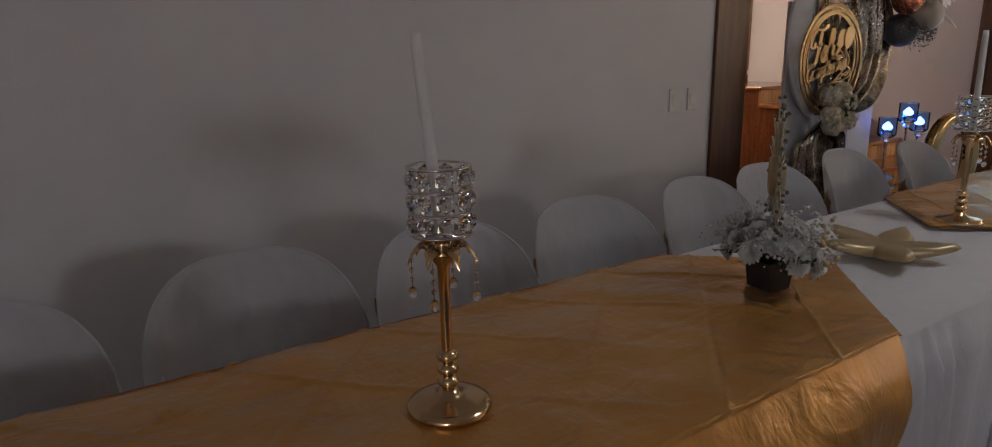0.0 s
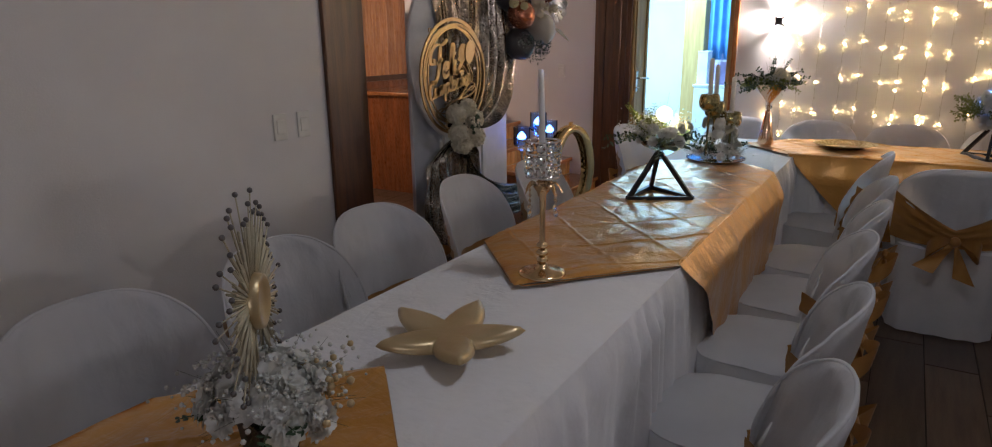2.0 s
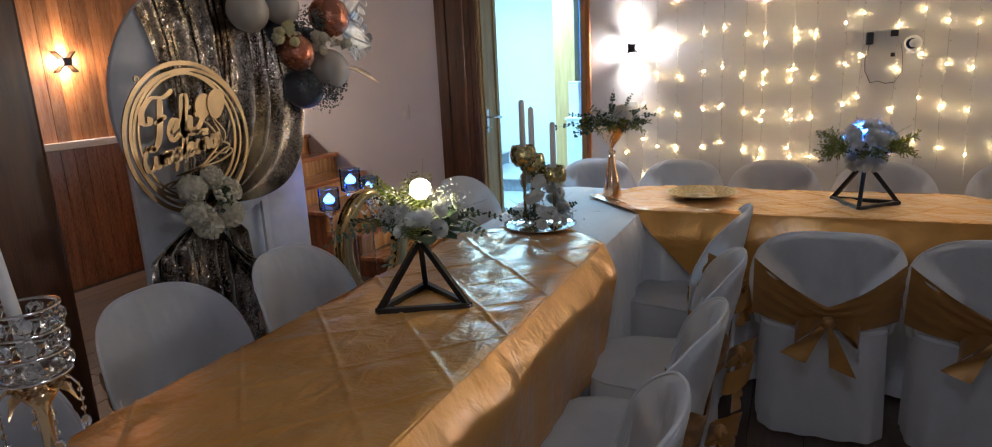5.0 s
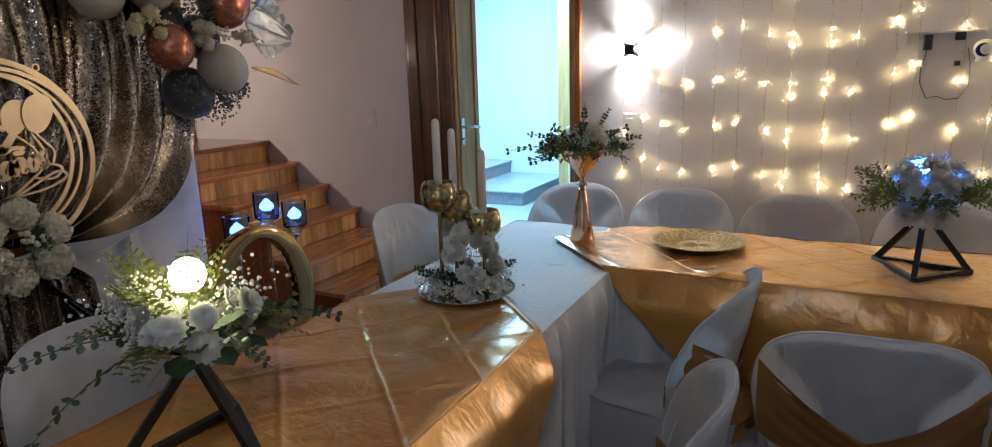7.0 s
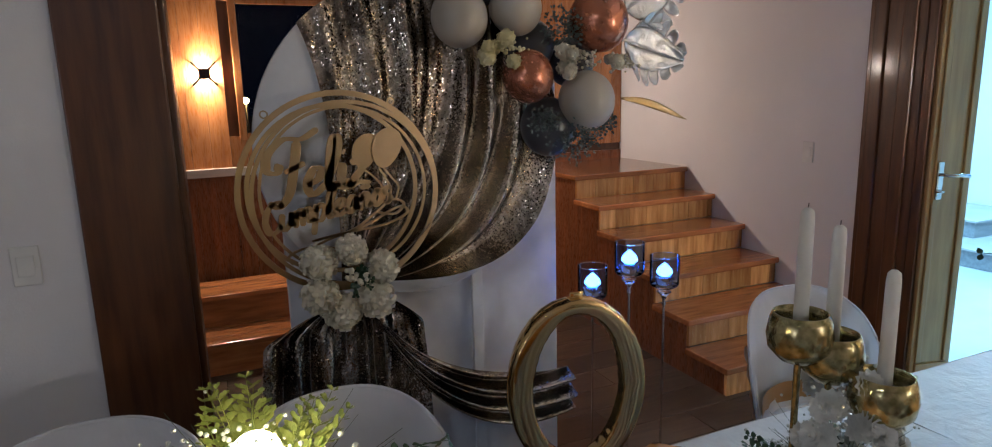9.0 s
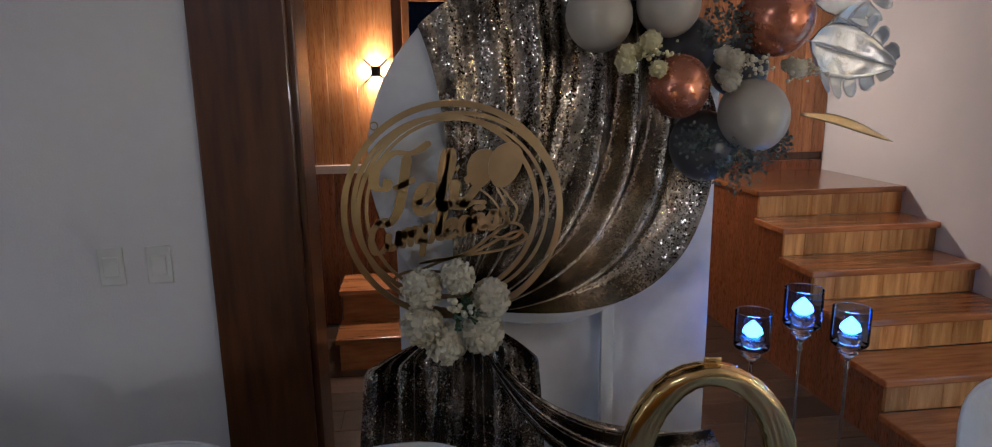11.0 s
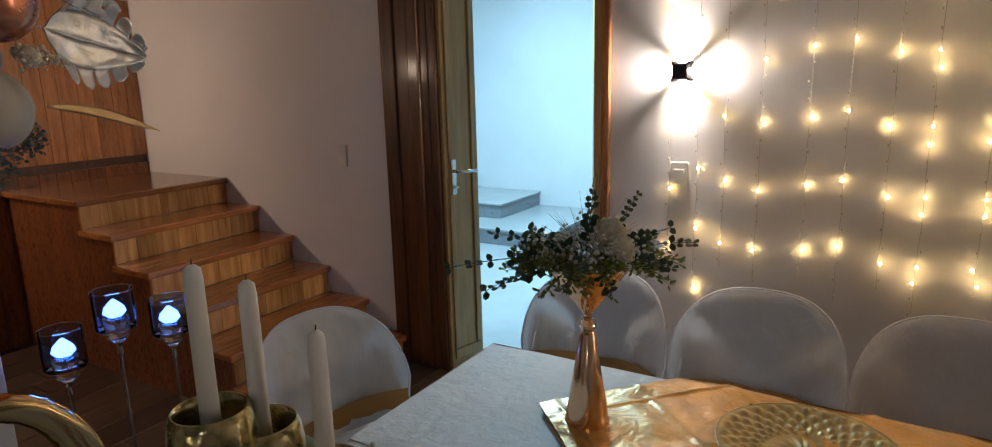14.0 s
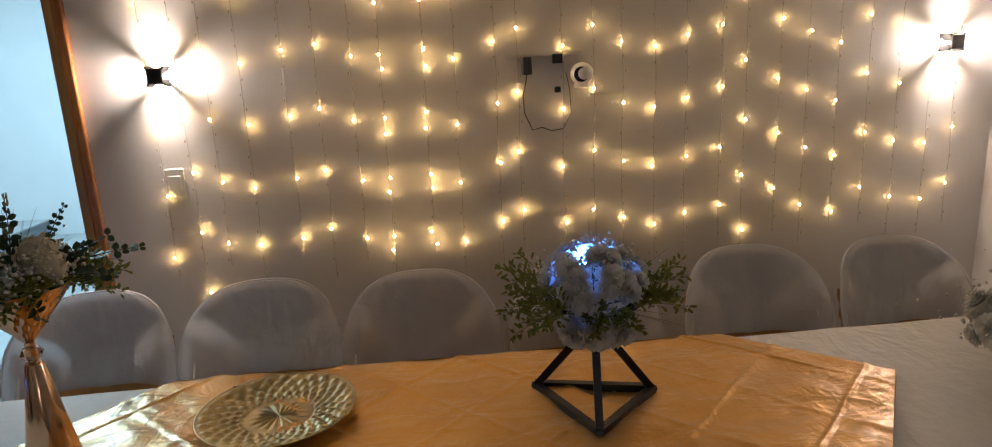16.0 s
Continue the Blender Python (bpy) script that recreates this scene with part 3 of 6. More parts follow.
def runner(m, length, depth, a, b, drop_a, drop_b, hang_near, hang_far, seed, slant):
    """A gold pintuck runner in local axes: x along the table, y across it (0 near, depth far). Both ends come to a point:
    a and b give x at the near edge, the point and the far edge; drop_a, drop_b how the hanging edge slants."""
    r = thing("table_runner", m, "gold satin pintuck runner lying on the white cloth", "table runner", "gold runners")
    mid = depth * 0.53

    def ends(y):
        lo = a[0] + (a[1] - a[0]) * y / mid if y < mid else a[1] + (a[2] - a[1]) * (y - mid) / (depth - mid)
        hi = b[0] + (b[1] - b[0]) * y / mid if y < mid else b[1] + (b[2] - b[1]) * (y - mid) / (depth - mid)
        return lo, hi

    def tuck(x, y):
        best = 9.0
        for s in (1, -1):
            q = (x + s * y * slant) / 0.30 + 0.02 * wavy(x * 3, y * 3 + seed)
            best = min(best, abs(q - round(q)) * 0.30)
        return 0.0042 * max(0.0, 1 - best / 0.011)

    def top(u, v):
        y = v * depth
        lo, hi = ends(y)
        x = lo + (hi - lo) * u
        edge = min(1.0, min(u, 1 - u) * (hi - lo) / 0.03, 0.1 + min(y, depth - y) / 0.03)
        return (x, y, 0.0075 + tuck(x, y) + (0.006 * wavy(x * 6, y * 8 + seed) + 0.004 * wavy(x * 15 + y * 6, y * 11 + seed) + 0.005) * (0.4 + 0.6 * edge) + 0.012 * max(0.0, wavy(x * 2.4 + y * 5, x * 5 - y * 3 + seed)) * edge)

    part("top_sheet", grid(top, int(length / 0.0065), int(depth / 0.0065)), M_GOLDCLOTH, r)
    for nm, y0, ny, hang in (("front_fall", 0.0, -1, hang_near), ("rear_fall", depth, 1, hang_far)):
        if not hang:
            continue
        lo, hi = ends(y0)

        def f(u, v, y0=y0, ny=ny, hang=hang, lo=lo, hi=hi):
            z = -hang * v
            x = lo + drop_a * hang * v + (hi - lo + (drop_b - drop_a) * hang * v) * u
            out = 0.056 * min(1, v * 4) + 0.014 * wavy(x * 9, seed + v * 1.3) * min(1, v * 4) + 0.004 * wavy(x * 30, v * 3)
            return (x, y0 + ny * (out + 0.001 - 0.008 * (1 - min(1, v * 14))), z + 0.0125 - 0.006 * min(1, v * 20))

        part(nm, grid(f, int((hi - lo) / 0.02), 14), M_GOLDCLOTH, r)
    for e in (0, 1):
        part("hem", tube([(ends(y)[e], y, 0.005) for y in [depth * k / 14 for k in range(15)]], 0.0022, 5), M_SASH, r)


R1Y, RD = T1[1], T1[3] - T1[1]
runner(pose(0, R1Y, TOP), 2.4, RD, (-0.60, -0.74, -0.60), (1.70, 2.035, 1.72), 0.0, -0.5, 0.36, 0.30, 3.0, 1.0)
runner(pose(0, R1Y, TOP), 2.3, RD, (2.95, 2.563, 2.88), (4.525, 4.86, 4.55), 0.85, -0.7, 0.36, 0.30, 11.0, 1.0)
# on the cross table local x runs towards the right-hand wall
runner(pose(T2[0], 0, TOP, 0, 0, -90) @ Matrix.Diagonal((1, 1, 1, 1)), 2.0, T2[2] - T2[0], (-0.37, -0.677, -0.426), (1.06, 1.304, 1.003), 1.0, -1.0, 0.42, 0.3, 21.0, 1.0)

# ---- chairs ----


def build_chair():
    c = thing("banquet_chair", pose(0, 0, 0), "chair in a white cloth cover with a gold satin sash", "chair", "covered banquet chairs")

    def dish(x, v):
        """How far the back stands behind the seat's middle: hollow across, leaning with its height."""
        return -0.190 - 0.085 * v + 0.135 * (abs(x) / 0.255) ** 2.2 * (1 - 0.25 * v)

    def back(u, v):
        s = 2 * u - 1
        v = 1 - (1 - v) ** 1.9
        h = 0.41 + 0.42 * v
        wide = 0.232 + 0.030 * min(1, v / 0.4)
        if v > 0.36:
            wide *= (1 - ((v - 0.36) / 0.64) ** 2.7) ** (1 / 3.0) if v < 1 else 0.0
        x = s * max(wide, 0.03)
        hang = min(1, (1 - v) * 4)
        return (x, dish(x, v) + (0.007 * wavy(x * 16 + v, v * 3) + 0.004 * wavy(x * 45, v * 4 + 9)) * hang, h)

    for nm, off in (("front_cover", 0.013), ("back_cover", -0.011)):
        part(nm, grid(lambda u, v, off=off: (back(u, v)[0] * (1 if off > 0 else 1.012), back(u, v)[1] + off * min(1, 0.12 + 4 * (1 - v), 0.12 + 8 * min(u, 1 - u)), back(u, v)[2]), 44, 26), M_COVER, c)
    rim = [back(0, k / 26) for k in range(27)] + [back(k / 10, 1) for k in range(1, 10)] + [back(1, 1 - k / 26) for k in range(27)]
    part("seam", tube(rim, 0.0045, 6), M_COVER, c)

    def fan(u, v):
        s = 2 * u - 1
        wide = 0.100 + 0.135 * min(1, max(0, (v - 0.52) / 0.34)) ** 1.5
        if v > 0.76:
            wide *= max(0.35, 1 - ((v - 0.76) / 0.30) ** 2.2)
        x = s * wide
        return (x, dish(x, v), 0.42 + 0.39 * v)

    part("plastic_back", shell(fan, 14, 14, (0, 0.005, 0)), M_PLASTIC, c, "white moulded plastic back under the cover")
    for sg in (-1, 1):
        part("plastic_post", tube([(sg * q, dish(q, v) - 0.001, 0.42 + 0.39 * v) for q, v in ((0.212, 0.0), (0.233, 0.3), (0.226, 0.5))], 0.008, 8), M_PLASTIC, c)
    loop = []
    for k in range(96):
        a = 2 * math.pi * k / 96
        cx, cy = math.cos(a), math.sin(a)
        q = (abs(cx) ** 4 + abs(cy) ** 4) ** (-0.25)
        loop.append(((0.214 - 0.012 * cy) * cx * q, 0.002 + 0.200 * cy * q))

    def seat(u, v):
        x, y = loop[int(round(u * 96)) % 96]
        return (x * v, y * v, 0.458 - 0.006 * math.cos(x * v * 6) - 0.022 * v ** 7 + 0.004 * wavy(x * v * 14, y * v * 14))

    part("seat_cover", grid(seat, 96, 14, None, True), M_COVER, c)

    def skirt(u, v):
        x, y = loop[int(round(u * 96)) % 96]
        k = 1 + (0.05 * wavy(u * 26, 3.0) + 0.018 * math.sin(u * 2 * math.pi * 17 + 5 * wavy(u * 9, 1.0))) * v + 0.03 * v
        return (x * k, y * (k if y < 0 else min(k, 1.02)), 0.431 * (1 - v) + 0.012 * v)

    part("skirt", grid(skirt, 96, 8, None, True), M_COVER, c)
    sash = bmesh.new()

    def band(u, v):
        s = 2 * u - 1
        x = s * 0.250
        z = 0.505 + 0.075 * abs(s) ** 1.3 + (v - 0.5) * (0.085 + 0.15 * abs(s))
        w = (z - 0.41) / 0.42
        pleat = (0.006 * math.sin(v * 24 + s * 6) + 0.005 * wavy(s * 7, v * 6)) * (0.5 + 0.5 * abs(s))
        return (x, dish(x, w) - 0.020 - pleat, z)

    grid(band, 32, 12, sash)
    grid(lambda u, v: ((2 * u - 1) * 0.236, dish((2 * u - 1) * 0.236, 0.2) + 0.020 + 0.004 * wavy(u * 9, v * 5), 0.492 + 0.02 * abs(2 * u - 1) + (v - 0.5) * 0.07), 24, 6, sash)
    part("sash", sash, M_SASH, c, "gold satin sash")
    bow = bmesh.new()
    for s in (-1, 1):
        grid(lambda u, v, s=s: (s * (0.01 + 0.115 * math.sin(u * math.pi) ** 0.8 * (0.6 + 0.4 * u)), -0.262 - 0.042 * math.sin(u * 2 * math.pi) - 0.012 * v,
                                0.505 - 0.05 * math.sin(u * math.pi) + 0.03 * math.sin(u * math.pi * 2) + (v - 0.5) * (0.02 + 0.065 * math.sin(u * math.pi)) + 0.004 * wavy(u * 9, v * 6)), 18, 6, bow)
        grid(lambda u, v, s=s: (s * (0.008 + (0.05 if s > 0 else 0.10) * u) + (v - 0.5) * (0.02 + 0.065 * u), -0.266 - 0.014 * math.sin(u * 5 + v * 3), 0.495 - (0.17 if s > 0 else 0.13) * u - 0.02 * v), 12, 6, bow)
    ball((0, -0.272, 0.502), 0.024, bow, 10, 7, (1, 0.7, 1))
    part("bow", bow, M_SASH, c, "gold satin bow")
    return c


first = build_chair()
SPOTS = [(x, 1.17 + d, 180 + t) for x, d, t in ((0.20, 0.0, 2), (0.76, 0.05, -3), (1.30, -0.01, 2), (1.82, 0.0, -2), (2.38, 0.0, 3), (2.83, 0.03, -2), (3.46, 0.05, 4), (3.96, -0.03, 5))]
SPOTS += [(5.47, 1.24, 174)]
SPOTS += [(x, 0.10 + d, t) for x, d, t in ((2.27, 0.02, 2), (2.775, 0.02, -2), (3.275, 0.03, 3), (3.775, 0.01, -2), (4.27, 0.0, 2), (5.01, 0.03, -4))]
SPOTS += [(4.90, -0.42, -90 + 3), (4.89, -0.94, -90 - 2), (4.90, -1.46, -90), (4.90, -1.98, -90 + 2)]
SPOTS += [(6.08 + d, y, 90 + t) for y, d, t in ((0.86, 0.0, 2), (0.335, 0.0, -2), (-0.20, -0.03, 2), (-0.74, -0.02, 0), (-1.35, -0.02, -2), (-1.90, -0.04, 3))]
for k, (x, y, a) in enumerate(SPOTS):
    if k == 0:
        first.matrix_world = pose(x, y, 0, 0, 0, a)
    else:
        copy_thing(first, pose(x, y, 0, 0, 0, a))

# ---- flowers and foliage, made as joined clumps ----


def disc_leaf(bm, c, r, axis, up, fold=0.2, long=1.0):
    """A small rounded leaf of six corners with a crease."""
    a, u = Vector(axis).normalized(), Vector(up).normalized()
    s = a.cross(u).normalized()
    c = Vector(c)
    pts = [c, c + a * r * 0.7 * long + s * r * 0.75, c + a * r * 1.5 * long + s * r * 0.6, c + a * r * 2.0 * long, c + a * r * 1.5 * long - s * r * 0.6, c + a * r * 0.7 * long - s * r * 0.75]
    vs = [bm.verts.new(p + (u * r * fold if k in (1, 2, 4, 5) else Vector())) for k, p in enumerate(pts)]
    bm.faces.new((vs[0], vs[1], vs[2], vs[3]))
    bm.faces.new((vs[0], vs[3], vs[4], vs[5]))


def bent(base, way, length, sag, rr, n=9):
    p, d, pts = Vector(base), Vector(way).normalized(), []
    for _ in range(n + 1):
        pts.append(p.copy())
        p = p + d * length / n
        d = (d + Vector((rr.uniform(-0.06, 0.06), rr.uniform(-0.06, 0.06), -sag / n))).normalized()
    return pts


def eucalyptus(leaves, stems, base, way, length, rr, r=0.011, sag=0.5):
    pts = bent(base, way, length, sag, rr, 12)
    tube(pts, 0.0018, 5, stems, 0.4)
    for k in range(2, 13):
        d = (pts[k] - pts[k - 1]).normalized()
        s = d.cross(Vector((rr.uniform(-1, 1), rr.uniform(-1, 1), rr.uniform(0.2, 1)))).normalized()
        size = r * (1.15 - 0.5 * k / 12) * rr.uniform(0.8, 1.2)
        for sg in (1, -1):
            disc_leaf(leaves, pts[k], size, s * sg + d * 0.4, d.cross(s), 0.15)


def spray(parent, base, way, length, rr, r=0.011, sag=0.5):
    bm = bmesh.new()
    eucalyptus(bm, bm, base, way, length, rr, r, sag)
    part("eucalyptus_spray", bm, M_LEAF, parent)


def head(parent, c, r, way, rr, rows=4, petals=13):
    bm = bmesh.new()
    bloom(bm, c, r, way, rr, rows, petals)
    part("flower_head", bm, M_WHITEPETAL, parent)


def fern(leaves, base, way, length, rr, sag=0.6, wide=0.28):
    pts = bent(base, way, length, sag, rr, 10)
    tube(pts, 0.0013, 4, leaves, 0.4)
    for k in range(1, 11):
        d = (pts[k] - pts[k - 1]).normalized()
        s = d.cross(Vector((0, 0, 1))).normalized()
        ln = length * wide * (1.05 - k / 11)
        for sg in (1, -1):
            for q in range(5):
                p = pts[k] + (s * sg + d * 0.5).normalized() * ln * (q + 0.4) / 5
                disc_leaf(leaves, p, ln * 0.16 + 0.002, s * sg * rr.uniform(0.2, 1) + d * rr.uniform(0.2, 1), (0, 0, 1), 0.1)


def sprig(leaves, base, way, length, rr):
    """A feathery twig: short side shoots set with fine upright leaflets."""
    pts = bent(base, way, length, 0.35, rr, 8)
    tube(pts, 0.0012, 3, leaves, 0.4)
    for k in range(2, 9):
        d = (pts[k] - pts[k - 1]).normalized()
        for q in range(4):
            side = Vector((rr.gauss(0, 1), rr.gauss(0, 1), rr.gauss(0.2, 0.8))).normalized()
            tip = (d * 0.9 + side).normalized() * length * 0.24 * (1.15 - k / 10)
            for w in (0.35, 0.65, 1.0):
                disc_leaf(leaves, pts[k] + tip * w, 0.0042, tip + side * length * 0.1, (rr.uniform(-1, 1), rr.uniform(-1, 1), 1), 0.2, 1.3)


def cloud(bm, c, size, count, rr, r=0.0035):
    """Tiny blossoms scattered through a cloud."""
    for _ in range(count):
        v = Vector((rr.gauss(0, 0.45), rr.gauss(0, 0.45), rr.gauss(0, 0.4)))
        p = Vector(c) + Vector((v.x * size[0], v.y * size[1], v.z * size[2]))
        q = r * rr.uniform(0.6, 1.3)
        m = Matrix.Translation(p) @ Euler((rr.uniform(0, 3), rr.uniform(0, 3), 0)).to_matrix().to_4x4() @ Matrix.Diagonal((q, q, q, 1))
        bmesh.ops.create_icosphere(bm, subdivisions=1, radius=1, matrix=m)


def twigs(bm, c, size, count, rr):
    for _ in range(count):
        d = Vector((rr.gauss(0, 1), rr.gauss(0, 1), abs(rr.gauss(0, 0.8)))).normalized()
        tube(bent(c, d, size * rr.uniform(0.6, 1.1), 0.2, rr, 4), 0.0008, 3, bm, 0.4)


def bloom(bm, c, r, way, rr, rows=4, petals=13, curl=0.7):
    """A many-petalled flower head that faces way."""
    w = Vector(way).normalized()
    s = w.orthogonal().normalized()
    t = w.cross(s)
    for k in range(rows):
        tilt = 0.25 + curl * 1.1 * k / rows
        n = max(5, petals - 2 * k)
        for i in range(n):
            a = 2 * math.pi * (i + 0.5 * (k % 2)) / n + rr.uniform(-0.1, 0.1)
            out = s * math.cos(a) + t * math.sin(a)
            d = (out * math.cos(tilt) + w * math.sin(tilt)).normalized()
            disc_leaf(bm, Vector(c) + w * r * 0.12 * k, r * 0.42 * (1 - 0.12 * k), d, (w - d * 0.3), 0.25, 1.15)


def puff(bm, c, r, rr, n=90):
    """A round head of ruffled petals (carnation, pompon)."""
    for k in range(n):
        z = 1 - 2 * (k + 0.5) / n
        a = k * 2.39996 + rr.uniform(-0.2, 0.2)
        q = math.sqrt(max(0, 1 - z * z))
        d = Vector((q * math.cos(a), q * math.sin(a), z))
        side = d.orthogonal().normalized()
        side = Matrix.Rotation(rr.uniform(0, 6.3), 3, d) @ side
        disc_leaf(bm, Vector(c) + d * r * rr.uniform(0.66, 0.80), r * 0.20, (side * 0.9 + d * 0.55), d, rr.uniform(-0.3, 0.5), 0.9)
    ball(c, r * 0.84, bm, 10, 7)


# ---- table pieces ----


def candle_stand(x, y, turn, label, lean, candle_h):
    c = thing("candle_holder", pose(x, y, TOP + 0.012, 0, 0, turn), label, "candle holder", "palm candle holders")
    part("base", lathe([(0, 0), (0.062, 0), (0.066, 0.004), (0.064, 0.010), (0.050, 0.014), (0.026, 0.018), (0.016, 0.026), (0.013, 0.034), (0, 0.034)], 32), M_GOLD, c)
    for k in range(3):
        part("stem_bead", lathe([(0.008, 0), (0.016, 0.006), (0.017, 0.010), (0.014, 0.016), (0.008, 0.020)], 16, None, (0, 0, 0.034 + 0.021 * k)), M_GOLD, c)
    part("stem", lathe([(0.0085, 0.096), (0.008, 0.17), (0.0095, 0.228), (0.020, 0.243), (0.026, 0.252), (0.012, 0.257), (0.011, 0.272), (0.02, 0.276), (0.0, 0.276)], 16), M_GOLD, c)
    for k in range(7):
        a = 2 * math.pi * k / 7
        d = Vector((math.cos(a), math.sin(a), 0))
        s = Vector((-d.y, d.x, 0))
        part("palm_leaf", grid(lambda u, v, d=d, s=s: d * (0.016 + 0.036 * u) + s * (v - 0.5) * 0.026 * math.sin(math.pi * min(1, u * 0.9 + 0.12)) * (1 if int(u * 8) % 2 else 0.75)
                               + Vector((0, 0, 0.252 + 0.02 * math.sin(u * 2.6) - 0.024 * u * u - 0.01 * abs(v - 0.5))), 8, 4), M_GOLD, c)
    for k in range(4):
        a = 2 * math.pi * k / 4 + 0.6
        p = (0.049 * math.cos(a), 0.049 * math.sin(a))
        dr = part("pendant", tube([(p[0], p[1], 0.247), (p[0], p[1], 0.19)], 0.0008, 4), M_GOLD, c, "hanging crystal drop")
        dp = bmesh.new()
        for zz in (0.235, 0.22, 0.205):
            ball((p[0], p[1], zz), 0.004, dp, 6, 5)
        ball((p[0], p[1], 0.184), 0.007, dp, 8, 6, (1, 1, 1.4))
        part("crystal_drop", dp, M_CRYSTAL, dr)
    for row in range(3):
        z = 0.278 + 0.032 * row
        rr_ = part("rim", lathe([(0.041, z), (0.047, z), (0.047, z + 0.003), (0.041, z + 0.003), (0.041, z)], 28), M_SILVER, c)
        for k in range(9):
            a = 2 * math.pi * k / 9 + row * 0.0
            m = Matrix.Translation((0.044 * math.cos(a), 0.044 * math.sin(a), z + 0.0175)) @ Matrix.Rotation(a, 4, "Z") @ Matrix.Diagonal((0.008, 0.0140, 0.0135, 1))
            bm = bmesh.new()
            bmesh.ops.create_icosphere(bm, subdivisions=1, radius=1, matrix=m)
            part("crystal", bm, M_CRYSTAL, c, "", False)
    part("rim", lathe([(0.041, 0.374), (0.047, 0.374), (0.047, 0.377), (0.041, 0.377), (0.041, 0.374)], 28), M_SILVER, c)
    part("cup_floor", lathe([(0, 0.2765), (0.0405, 0.2765), (0.0405, 0.280), (0, 0.280)], 24), M_SILVER, c)
    part("candle", tube([(0, 0, 0.280), (lean[0] * 0.5, lean[1] * 0.5, 0.40), (lean[0], lean[1], candle_h - 0.02), (lean[0] * 1.05, lean[1] * 1.05, candle_h)], 0.0095, 12, None, 0.75), M_CANDLE, c, "white taper candle")


candle_stand(0.872, 0.605, 10, "gold palm tree candle holder with crystal cup and white taper", (-0.022, 0.008), 0.556)
candle_stand(2.672, 0.645, 40, "gold palm tree candle holder with crystal cup and white taper", (-0.025, 0.012), 0.56)


def star_dish(x, y, turn):
    """A puffy five-pointed dish whose arms rise to their tips."""
    s = thing("star_dish", pose(x, y, TOP + 0.001, 0, 0, turn), "champagne gold ceramic star-shaped dish on the white cloth", "dish")

    def f(u, v):
        a = 2 * math.pi * u
        k = abs(((u * 5) % 1) - 0.5) * 2          # 1 on an arm's line, 0 between the arms
        rim = 0.074 + 0.094 * k ** 1.15
        q = v * 2 if v < 0.5 else (1 - v) * 2
        r = rim * q
        lift, puff = 0.013 + 0.030 * (r / 0.17) ** 1.6, math.sqrt(max(0.0, 1 - q ** 4))
        z = lift + 0.024 * puff if v < 0.5 else max(0.0, lift - 0.014 * puff)
        return (r * math.cos(a), r * math.sin(a), z)

    part("body", grid(f, 120, 28, None, True), M_STAR, s)


star_dish(2.19, 0.622, 8)


